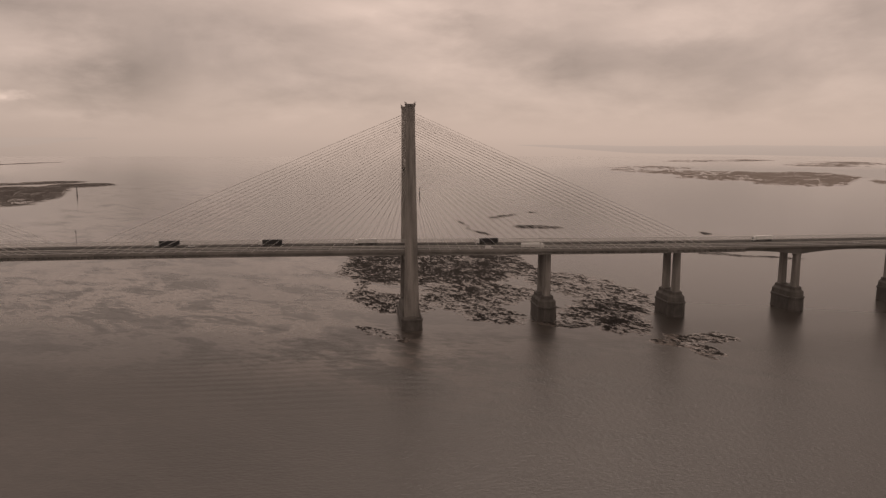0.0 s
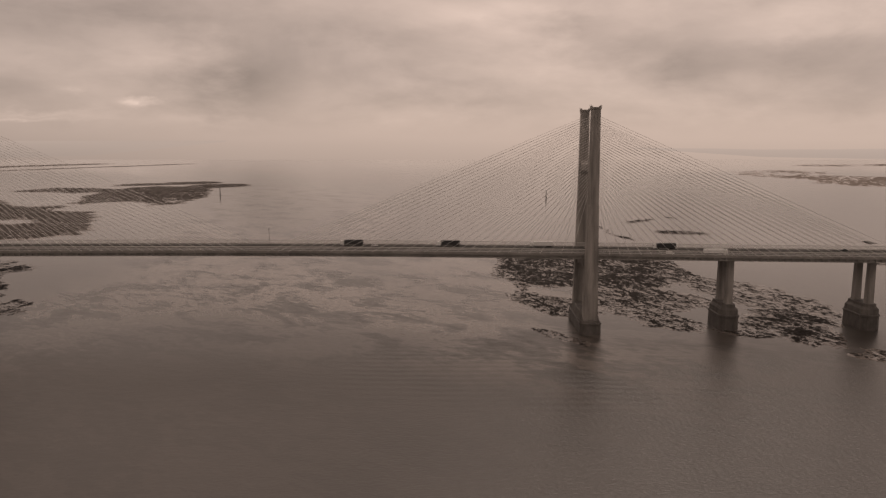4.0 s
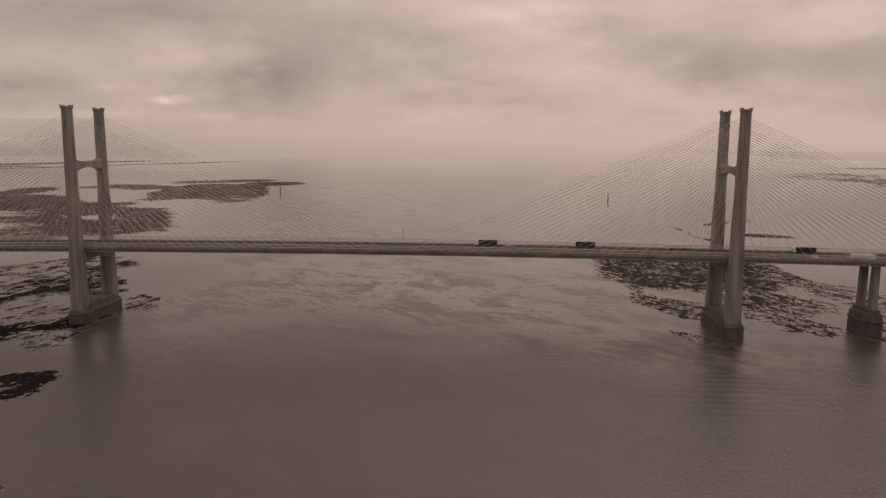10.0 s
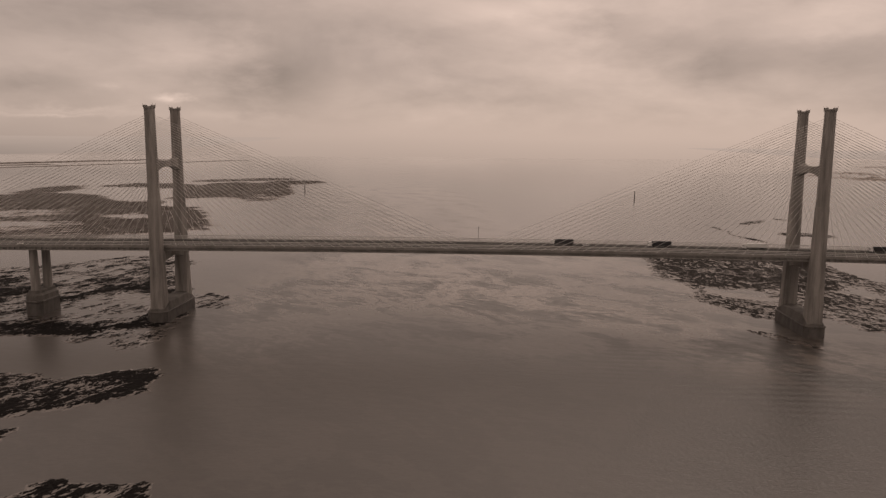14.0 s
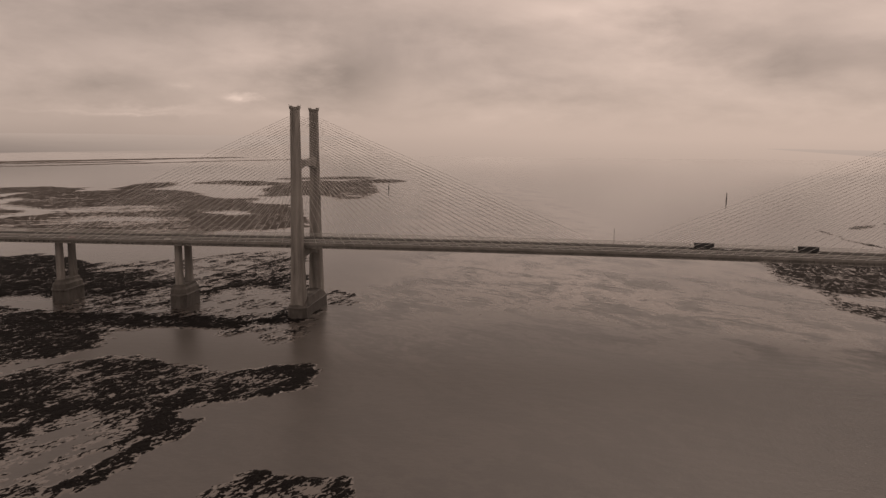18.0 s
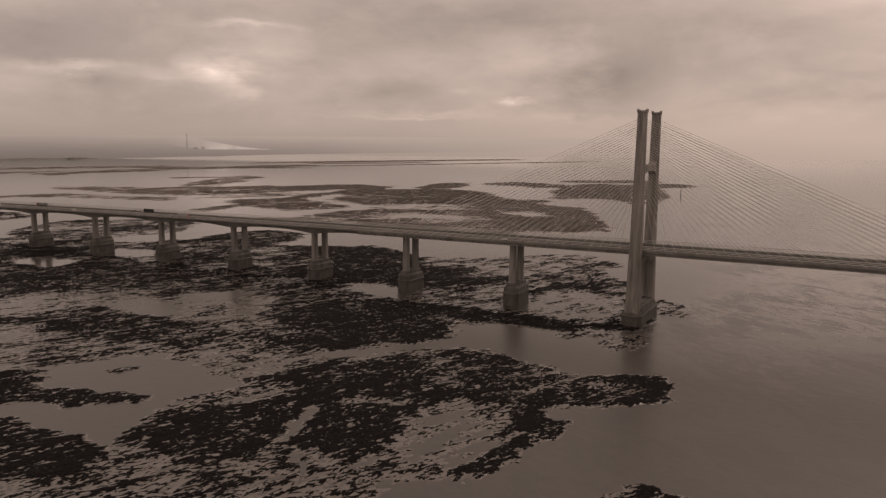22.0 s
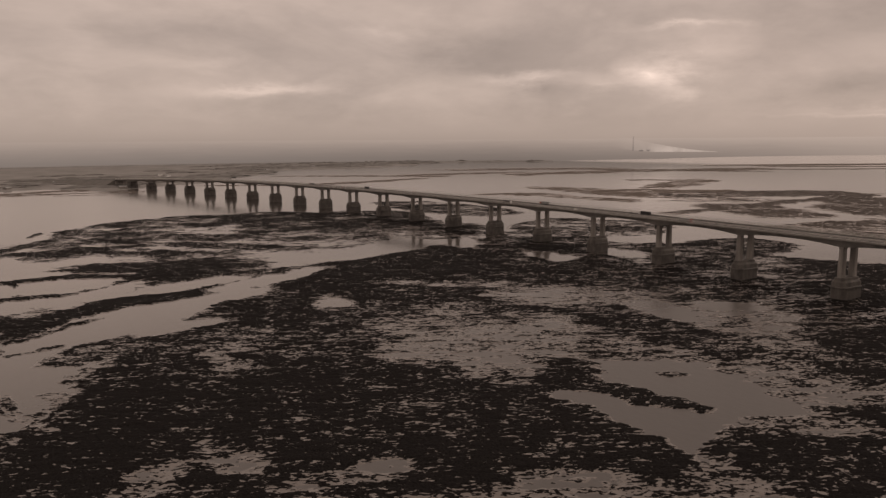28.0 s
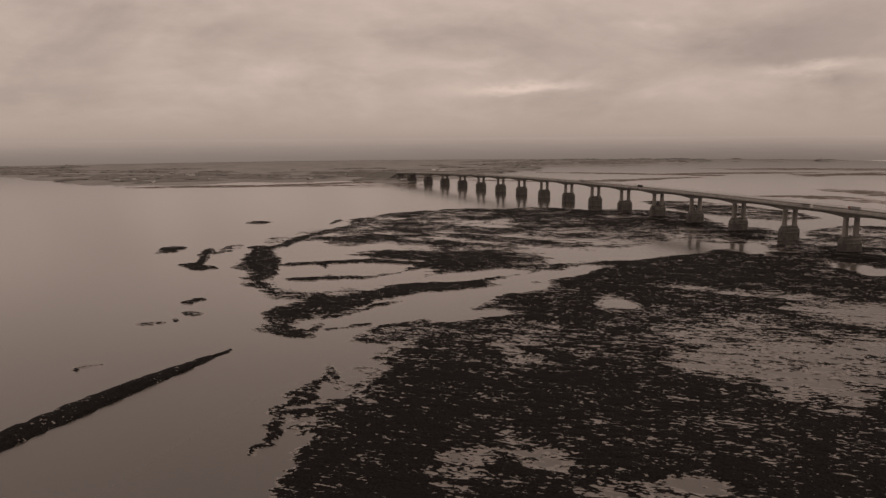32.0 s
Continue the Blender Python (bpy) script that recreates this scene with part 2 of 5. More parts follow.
RAIL = mottled("galvanised_rail", (0.50, 0.485, 0.46), (0.66, 0.64, 0.61), 0.5, 0.5, None, 0.0, 0.3)
CABLE = mottled("cable_sheath", (0.62, 0.59, 0.56), (0.70, 0.67, 0.64), 0.1, 0.5, None, 0.0)
STEEL = mottled("painted_steel", (0.10, 0.095, 0.09), (0.16, 0.15, 0.14), 0.5, 0.5, None, 0.0)
WHITE = mottled("white_paint", (0.66, 0.65, 0.63), (0.80, 0.79, 0.77), 0.4, 0.4, None, 0.0)
DARK = mottled("dark_tarpaulin", (0.018, 0.018, 0.02), (0.035, 0.034, 0.034), 0.8, 0.6, None, 0.0)
GREY = mottled("grey_paint", (0.20, 0.20, 0.20), (0.30, 0.30, 0.29), 0.5, 0.4, None, 0.0)
RED = mottled("dull_red_paint", (0.20, 0.04, 0.03), (0.28, 0.06, 0.045), 0.5, 0.4, None, 0.0)
RUBBER = mottled("rubber", (0.015, 0.015, 0.015), (0.025, 0.025, 0.025), 3.0, 0.9, None, 0.0)
GLASS, n, l, b = surface("dark_glass", 0.08)
b.inputs["Base Color"].default_value = (0.02, 0.022, 0.025, 1)


def water_material():
    m, n, l, b = surface("silty_water", 0.2)
    b.inputs["IOR"].default_value = 1.68

    def field(name):
        a = n.new("ShaderNodeAttribute")
        a.attribute_name = name
        return a.outputs["Fac"]

    def drift(scale, detail, rough, warp, stretch, turn):
        g = n.new("ShaderNodeNewGeometry")
        mp = n.new("ShaderNodeMapping")
        mp.vector_type = "TEXTURE"
        mp.inputs["Rotation"].default_value, mp.inputs["Scale"].default_value = (0, 0, turn), (stretch, 1.0, 1.0)
        l.new(g.outputs["Position"], mp.inputs[0])
        t = n.new("ShaderNodeTexNoise")
        t.inputs["Scale"].default_value, t.inputs["Detail"].default_value, t.inputs["Roughness"].default_value, t.inputs["Distortion"].default_value = scale, detail, rough, warp
        l.new(mp.outputs[0], t.inputs["Vector"])
        return t.outputs[0]

    race, chop, swell, calm, shallow = field("race"), field("chop"), field("swell"), field("calm"), field("shallow")
    # boils of pale silt, plus slick sky-sheen and ruffled dark coloured in, where the tide runs hard
    boils = math_node(n, l, "ADD", math_node(n, l, "MULTIPLY", drift(0.030, 5, 0.66, 0.5, 1.9, -0.7), 0.64), math_node(n, l, "MULTIPLY", drift(0.17, 5, 0.7, 0.3, 1.8, -0.5), 0.36))
    pale = ramp(n, [(0.48, 0.0), (0.53, 0.8), (0.575, 0.3), (0.63, 1.0)])
    l.new(boils, pale.inputs[0])
    dark = ramp(n, [(0.40, 1.0), (0.47, 0.0)])
    l.new(boils, dark.inputs[0])
    broad = drift(0.006, 3, 0.5, 0.4, 2.2, 0.2)
    still = ramp(n, [(0.35, (0.050, 0.043, 0.0375)), (0.65, (0.060, 0.0515, 0.045))])
    l.new(broad, still.inputs[0])
    # paler base colour where too little sky is mirrored
    still = mix_node(n, l, shallow, still.outputs[0], (0.165, 0.142, 0.124))
    colour = mix_node(n, l, math_node(n, l, "MULTIPLY", pale.outputs[0], race), still, (0.28, 0.239, 0.210))
    colour = mix_node(n, l, math_node(n, l, "MULTIPLY", dark.outputs[0], race), colour, (0.030, 0.026, 0.0225))
    # darker where the wind raises a chop
    colour = mix_node(n, l, math_node(n, l, "MULTIPLY", chop, 0.6), colour, (0.022, 0.019, 0.0165))
    l.new(colour, b.inputs["Base Color"])
    # rough in the channel, smooth over the wide shallows
    rough = math_node(n, l, "SUBTRACT", 0.39, math_node(n, l, "MULTIPLY", calm, 0.32))
    rough = math_node(n, l, "ADD", rough, math_node(n, l, "MULTIPLY", math_node(n, l, "MULTIPLY", dark.outputs[0], race), 0.09))
    rough = math_node(n, l, "SUBTRACT", rough, math_node(n, l, "MULTIPLY", math_node(n, l, "MULTIPLY", pale.outputs[0], race), 0.06))
    l.new(rough, b.inputs["Roughness"])
    waves = math_node(n, l, "MULTIPLY", noise_at(n, l, 0.10, 3, 0.6, (1.0, 1.9, 1.0)), 0.7)
    small = math_node(n, l, "MULTIPLY", noise_at(n, l, 0.42, 3, 0.6, (1.0, 1.7, 1.0)), math_node(n, l, "ADD", 0.30, math_node(n, l, "MULTIPLY", chop, 1.7)))
    # a train of standing waves where the current leaves the pylon
    g = n.new("ShaderNodeNewGeometry")
    train = n.new("ShaderNodeTexWave")
    train.bands_direction = "Y"
    train.inputs["Scale"].default_value, train.inputs["Distortion"].default_value, train.inputs["Detail"].default_value, train.inputs["Detail Scale"].default_value = 0.040, 3.5, 2.0, 0.35
    l.new(g.outputs["Position"], train.inputs["Vector"])
    h = math_node(n, l, "ADD", math_node(n, l, "ADD", waves, small), math_node(n, l, "MULTIPLY", math_node(n, l, "MULTIPLY", train.outputs["Fac"], swell), 0.7))
    h = math_node(n, l, "MULTIPLY", h, math_node(n, l, "SUBTRACT", 1.0, math_node(n, l, "MULTIPLY", calm, 0.95)))
    # slicks lie flat between ruffled streaks
    local = math_node(n, l, "SUBTRACT", math_node(n, l, "MULTIPLY", dark.outputs[0], 1.2), math_node(n, l, "MULTIPLY", pale.outputs[0], 0.8))
    h = math_node(n, l, "MULTIPLY", h, math_node(n, l, "ADD", 1.0, math_node(n, l, "MULTIPLY", local, race)))
    bump(n, l, b, h, 0.42, 0.5)
    return m


def rock_material(name, dark, mid, mud, wet, grain=0.42, strike=1.15):
    """Weed-covered rock with mud and wet film between the ledges. wet: the share of wet ground."""
    m, n, l, b = surface(name, 0.85, 0.0, 0.04)
    a = noise_at(n, l, grain * 0.1, 5, 0.6)
    g = n.new("ShaderNodeNewGeometry")
    mp = n.new("ShaderNodeMapping")
    mp.vector_type = "TEXTURE"
    mp.inputs["Rotation"].default_value, mp.inputs["Scale"].default_value = (0, 0, strike), (2.0, 1.0, 1.0)
    l.new(g.outputs["Position"], mp.inputs[0])
    t = n.new("ShaderNodeTexNoise")
    t.inputs["Scale"].default_value, t.inputs["Detail"].default_value, t.inputs["Roughness"].default_value, t.inputs["Distortion"].default_value = grain, 3, 0.5, 0.6
    l.new(mp.outputs[0], t.inputs["Vector"])
    f = t.outputs[0]
    c = ramp(n, [(0.38, dark), (0.62, mid)])
    l.new(noise_at(n, l, grain * 1.7, 5, 0.7), c.inputs[0])
    f2 = n.new("ShaderNodeTexNoise")
    f2.inputs["Scale"].default_value, f2.inputs["Detail"].default_value, f2.inputs["Roughness"].default_value = grain * 0.36, 4, 0.6
    l.new(mp.outputs[0], f2.inputs["Vector"])
    pick = math_node(n, l, "ADD", math_node(n, l, "MULTIPLY", f, 0.54), math_node(n, l, "MULTIPLY", a, 0.22))
    pick = math_node(n, l, "ADD", pick, math_node(n, l, "MULTIPLY", f2.outputs[0], 0.24))
    low = n.new("ShaderNodeAttribute")
    low.attribute_name = "lowness"
    pick = math_node(n, l, "ADD", pick, math_node(n, l, "MULTIPLY", low.outputs["Fac"], 0.13))
    film = ramp(n, [(0.675 - wet, 0.0), (0.685 - wet, 1.0)])
    l.new(pick, film.inputs[0])
    l.new(mix_node(n, l, film.outputs[0], c.outputs[0], mud), b.inputs["Base Color"])
    r = ramp(n, [(0.0, 0.8), (1.0, 0.22)])
    l.new(film.outputs[0], r.inputs[0])
    l.new(r.outputs[0], b.inputs["Roughness"])
    sp = ramp(n, [(0.0, 0.03), (1.0, 0.5)])
    l.new(film.outputs[0], sp.inputs[0])
    l.new(sp.outputs[0], b.inputs["Specular IOR Level"])
    k = n.new("ShaderNodeBump")
    k.inputs["Distance"].default_value = 0.5
    l.new(math_node(n, l, "SUBTRACT", 0.8, math_node(n, l, "MULTIPLY", film.outputs[0], 0.8)), k.inputs["Strength"])
    l.new(noise_at(n, l, grain * 4, 4, 0.7), k.inputs["Height"])
    l.new(k.outputs[0], b.inputs["Normal"])
    return m


WATER = water_material()
ROCK = rock_material("weedy_rock", (0.0058, 0.0052, 0.0050), (0.0205, 0.0184, 0.0176), (0.146, 0.128, 0.116), 0.082, 0.62)
ROCK_EAST = rock_material("weedy_rock_east", (0.016, 0.0142, 0.0132), (0.046, 0.041, 0.037), (0.150, 0.128, 0.114), 0.085, 0.55, -1.15)
# farther banks: mud and sand tones with distance haze mixed into the base colours
ROCK_MID = rock_material("haze_paled_north_bank", (0.036, 0.031, 0.028), (0.094, 0.080, 0.071), (0.21, 0.177, 0.154), 0.115, 0.28)
ROCK_FAR = rock_material("haze_paled_far_mud", (0.090, 0.075, 0.065), (0.140, 0.117, 0.102), (0.20, 0.165, 0.142), 0.055, 0.12)
SAND_MUD = rock_material("haze_paled_sandbank", (0.17, 0.144, 0.126), (0.24, 0.202, 0.176), (0.30, 0.250, 0.216), 0.09, 0.12)
# farmland greyed and lightened in its own colour, as haze would do
FIELDS = mottled("haze_paled_fields", (0.160, 0.152, 0.143), (0.235, 0.224, 0.211), 0.004, 0.9, (1.0, 2.0, 1.0), 0.0, fine=0.02)


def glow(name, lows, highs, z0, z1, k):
    """A plain self-lit distance with the haze painted into its glow, lighter with height. lows, highs: (y, colour) of
    the land's foot and crest from south to north.
    """
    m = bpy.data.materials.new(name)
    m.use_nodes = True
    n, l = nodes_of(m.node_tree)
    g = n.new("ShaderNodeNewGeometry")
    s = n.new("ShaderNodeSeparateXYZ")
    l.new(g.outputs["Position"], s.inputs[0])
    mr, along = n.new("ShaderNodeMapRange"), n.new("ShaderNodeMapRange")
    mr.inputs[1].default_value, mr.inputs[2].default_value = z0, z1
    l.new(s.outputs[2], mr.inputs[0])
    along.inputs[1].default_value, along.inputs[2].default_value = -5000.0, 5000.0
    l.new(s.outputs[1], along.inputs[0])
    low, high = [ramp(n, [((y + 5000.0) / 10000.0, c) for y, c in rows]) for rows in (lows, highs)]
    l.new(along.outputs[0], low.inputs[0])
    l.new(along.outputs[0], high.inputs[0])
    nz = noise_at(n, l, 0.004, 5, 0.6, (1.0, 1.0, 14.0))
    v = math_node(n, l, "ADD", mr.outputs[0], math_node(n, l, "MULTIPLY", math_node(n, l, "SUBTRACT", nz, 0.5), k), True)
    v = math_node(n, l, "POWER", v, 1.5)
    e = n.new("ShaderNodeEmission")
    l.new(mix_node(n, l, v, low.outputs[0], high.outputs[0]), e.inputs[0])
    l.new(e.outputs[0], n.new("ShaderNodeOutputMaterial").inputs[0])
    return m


# ---- building helpers ----
def mesh_of(name, verts, faces, mat, smooth=False):
    me = bpy.data.meshes.new(name)
    me.from_pydata([tuple(v) for v in verts], [], faces)
    me.materials.append(mat)
    if smooth:
        me.polygons.foreach_set("use_smooth", [True] * len(me.polygons))
    me.update()
    return me


def hang(ob, parent, label=""):
    ob.parent = parent
    if parent.type == "EMPTY":
        ob.matrix_parent_inverse = Matrix.Translation(-parent.location)
    if label:
        ob["label"] = label
    return ob


def piece(name, vf, mat, parent, label="", smooth=False):
    """One mesh object, in world coordinates, under a thing or a part."""
    return hang(new(name, mesh_of(name, vf[0], vf[1], mat, smooth)), parent, label)


def base(name, x, y, z, label, category, group="", kind=""):
    e = new(name)
    e.location = (x, y, z)
    return tagged(e, label, category, group, kind)


def loft(rings, caps=True):
    """Closed skin over rings of equal length."""
    k = len(rings[0])
    verts = [p for r in rings for p in r]
    faces = [(i * k + j, i * k + (j + 1) % k, (i + 1) * k + (j + 1) % k, (i + 1) * k + j) for i in range(len(rings) - 1) for j in range(k)]
    if caps:
        faces += [tuple(reversed(range(k))), tuple(range((len(rings) - 1) * k, len(rings) * k))]
    return verts, faces


def add(*parts):
    verts, faces = [], []
    for v, f in parts:
        o = len(verts)
        verts += list(v)
        faces += [tuple(i + o for i in q) for q in f]
    return verts, faces


def oct_ring(cx, cy, z, wx, wy, c, turn=0.0):
    """A rectangle with cut corners at height z, turned about its centre."""
    a, b = wx / 2, wy / 2
    pts = [(a, b - c), (a - c, b), (c - a, b), (-a, b - c), (-a, c - b), (c - a, -b), (a - c, -b), (a, c - b)]
    s, k = math.sin(turn), math.cos(turn)
    return [(cx + x * k - y * s, cy + x * s + y * k, z) for x, y in pts]


def block(x0, x1, y0, y1, z0, z1, c=0.0):
    c = c or 0.02 * min(x1 - x0, y1 - y0, z1 - z0)
    mx, my, wx, wy = (x0 + x1) / 2, (y0 + y1) / 2, x1 - x0, y1 - y0
    return loft([oct_ring(mx, my, z0, wx - 2 * c, wy - 2 * c, c), oct_ring(mx, my, z0 + c, wx, wy, c),
                 oct_ring(mx, my, z1 - c, wx, wy, c), oct_ring(mx, my, z1, wx - 2 * c, wy - 2 * c, c)])


def tube(p, q, r, k=6):
    p, q = Vector(p), Vector(q)
    d = (q - p).normalized()
    u = d.orthogonal().normalized()
    w = d.cross(u)
    return loft([[tuple(o + r * (math.cos(2 * math.pi * j / k) * u + math.sin(2 * math.pi * j / k) * w)) for j in range(k)] for o in (p, q)])


def wheel(x, y, r, w):
    ring = lambda yy, rr: [(x + rr * math.cos(a * math.pi / 6), yy, r + rr * math.sin(a * math.pi / 6)) for a in range(12)]
    return loft([ring(y - w / 2, r * 0.85), ring(y - w / 2 + 0.04, r), ring(y + w / 2 - 0.04, r), ring(y + w / 2, r * 0.85)])


# ---- the bridge's line ----
XR, XL, YB, SPAN = 42.0, -413.2, 500.0, 98.1
BEND_X, BEND_R = -650.0, 4936.0
BEND_E, BEND_RE = 105.0, 3000.0
CREST, CREST_Z, GRADE, EASE = 228.3, 55.6, 0.0125, 21000.0


def line(s):
    """Place, heading and road height at s metres west of the east pylon (negative: east)."""
    x = XR - s
    d = abs(s - CREST)
    z = CREST_Z - (d * d / (2 * EASE) if d < GRADE * EASE else GRADE * d - GRADE * GRADE * EASE / 2)
    # the western approach flattens out past the stayed spans
    flat = max(0.0, s - CREST - 560.0)
    z += 0.0056 * flat * flat / (flat + 150.0)
    z -= 1.6e-5 * max(0.0, min(s, 2760.0) - 1870.0) ** 2 + 0.024 * min(max(0.0, s - 2760.0), 700.0)
    if x > BEND_E:
        a = (x - BEND_E) / BEND_RE
        return BEND_E + BEND_RE * math.sin(a), YB + BEND_RE * (1 - math.cos(a)), a, z
    if x > BEND_X:
        return x, YB, 0.0, z
    a = (BEND_X - x) / BEND_R
    return BEND_X - BEND_R * math.sin(a), YB - BEND_R * (1 - math.cos(a)), a, z


def at_line(s, off, dz=0.0):
    """A point off metres to the north of the bridge's line."""
    x, y, a, z = line(s)
    return x - off * math.sin(a), y + off * math.cos(a), z + dz


bridge = base("cable_stayed_bridge", (XR + XL) / 2, YB, 0, "long pale concrete cable-stayed motorway bridge crossing a tidal estuary", "bridge")

# pylons
LEG_Y = 20.6


def leg_ring(cx, cy, z, wx, wy):
    """A leg's section: cut corners and a shallow recess up the middle of each broad face."""
    a, b, c, g, r = wx / 2, wy / 2, 0.8, wx * 0.2, 0.35
    half = [(a, b - c), (a - c, b), (g, b), (g - r, b - r), (r - g, b - r), (-g, b), (c - a, b), (-a, b - c)]
    return [(cx + x, cy + y, z) for x, y in half] + [(cx - x, cy - y, z) for x, y in half]


def leg_rings(px, py):
    rows = [(8.0, 10.2, 9.0), (46.0, 8.6, 7.2), (57.0, 8.2, 6.8), (88.0, 7.4, 6.3), (88.4, 7.0, 6.0), (150.2, 6.0, 5.4), (150.6, 6.3, 5.8), (151.8, 7.0, 6.3), (152.2, 6.7, 6.0)]
    return loft([leg_ring(px, py, z, wx, wy) for z, wx, wy in rows])


for px in (XR, XL):
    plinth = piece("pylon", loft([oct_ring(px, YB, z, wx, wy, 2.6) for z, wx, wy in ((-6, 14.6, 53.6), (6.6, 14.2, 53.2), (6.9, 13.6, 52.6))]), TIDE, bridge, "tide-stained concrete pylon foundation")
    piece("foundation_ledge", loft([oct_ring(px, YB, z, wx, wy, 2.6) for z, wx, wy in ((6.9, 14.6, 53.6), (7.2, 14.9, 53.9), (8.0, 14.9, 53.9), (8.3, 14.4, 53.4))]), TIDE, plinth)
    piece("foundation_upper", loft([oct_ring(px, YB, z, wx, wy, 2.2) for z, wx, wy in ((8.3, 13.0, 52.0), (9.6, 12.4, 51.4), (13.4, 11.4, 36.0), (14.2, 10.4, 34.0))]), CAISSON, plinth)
    for sy in (-1, 1):
        py = YB + sy * LEG_Y
        piece("leg", leg_rings(px, py), CONCRETE, plinth, "tapering pale concrete pylon leg")
        for gx in (-1, 1):
            piece("mast_head", add(block(px + gx * 2.9 - 0.4, px + gx * 2.9 + 0.4, py - 2.8, py + 2.8, 152.2, 153.0), tube((px + gx * 3.2, py - 2.4, 152.9), (px + gx * 3.6, py - 2.4, 153.9), 0.09), tube((px + gx * 3.2, py + 2.4, 152.9), (px + gx * 3.6, py + 2.4, 153.9), 0.09)), CONCRETE, plinth)
    # upper beam: arched below, haunched to the legs
    rings = []
    for i in range(13):
        u = -1 + i / 6
        y = YB + u * (LEG_Y - 2.2)
        lo, hi = 110.2 - 3.4 * abs(u) ** 3, 114.4 + 2.2 * abs(u) ** 5
        rings.append([(px - 2.6, y, lo), (px + 2.6, y, lo), (px + 2.6, y, hi), (px - 2.6, y, hi)])
    piece("upper_crossbeam", loft(rings), CONCRETE, plinth)
    rings = []
    for i in range(9):
        u = -1 + i / 4
        y = YB + u * (LEG_Y - 2.0)
        lo = 45.0 - 3.5 * abs(u) ** 2
        rings.append([(px - 3.2, y, lo), (px + 3.2, y, lo), (px + 3.2, y, 50.6), (px - 3.2, y, 50.6)])
    piece("lower_crossbeam", loft(rings), CONCRETE, plinth)

# stay cables: thirty a side on each leg
for px in (XR, XL):
    for sy in (-1, 1):
        for sx in (-1, 1):
            for i in range(30):
                reach = 13.0 + i * 7.15
                top = 96.0 + 50.0 * (i / 29) ** 0.92
                piece("stay_cable", tube((px + sx * 3.2, YB + sy * LEG_Y, top), (px + sx * reach, YB + sy * 17.6, line(XR - px - sx * reach)[3]), 0.11, 5), CABLE, bridge)

# deck: girder spans, road, barriers
HALF = 17.3


def sweep(s0, s1, section, step=8.2):
    """Sweep a section (offset, height from the road) along the bridge's line; section may be a function of s."""
    k = max(1, round(abs(s1 - s0) / step))
    rings = []
    for i in range(k + 1):
        s = s0 + (s1 - s0) * i / k
        rings.append([at_line(s, o, h) for o, h in (section(s) if callable(section) else section)])
    return loft(rings)


STAY_W, STAY_E = XR - XL + 2 * SPAN + 49, -2 * SPAN - 49


def is_stayed(s):
    return STAY_E <= s <= STAY_W


PIERS_W = [XR - XL + 100.0 * k + 0.075 * k * k for k in range(1, 24)]
PIERS_E = [-SPAN * k for k in range(1, 7)]


def pier_gap(s):
    """Distance along the line to the nearest viaduct pier."""
    return min(abs(s - p) for p in PIERS_W + PIERS_E)


def stayed_section(s):
    side = [(-HALF, -0.1), (-HALF, -1.3), (-HALF + 1.5, -1.6), (-HALF + 1.5, -2.9), (-HALF + 0.5, -3.0), (-HALF + 0.5, -3.6), (-6.0, -3.3)]
    return side + [(-o, h) for o, h in reversed(side)]


def box_section(s):
    d = 4.2 + 3.2 * max(0.0, 1 - pier_gap(s) / 42.0) ** 1.8
    return [(-HALF, -0.1), (-HALF, -0.7), (-11.0, -1.9), (-9.6, -d), (9.6, -d), (11.0, -1.9), (HALF, -0.7), (HALF, -0.1)]


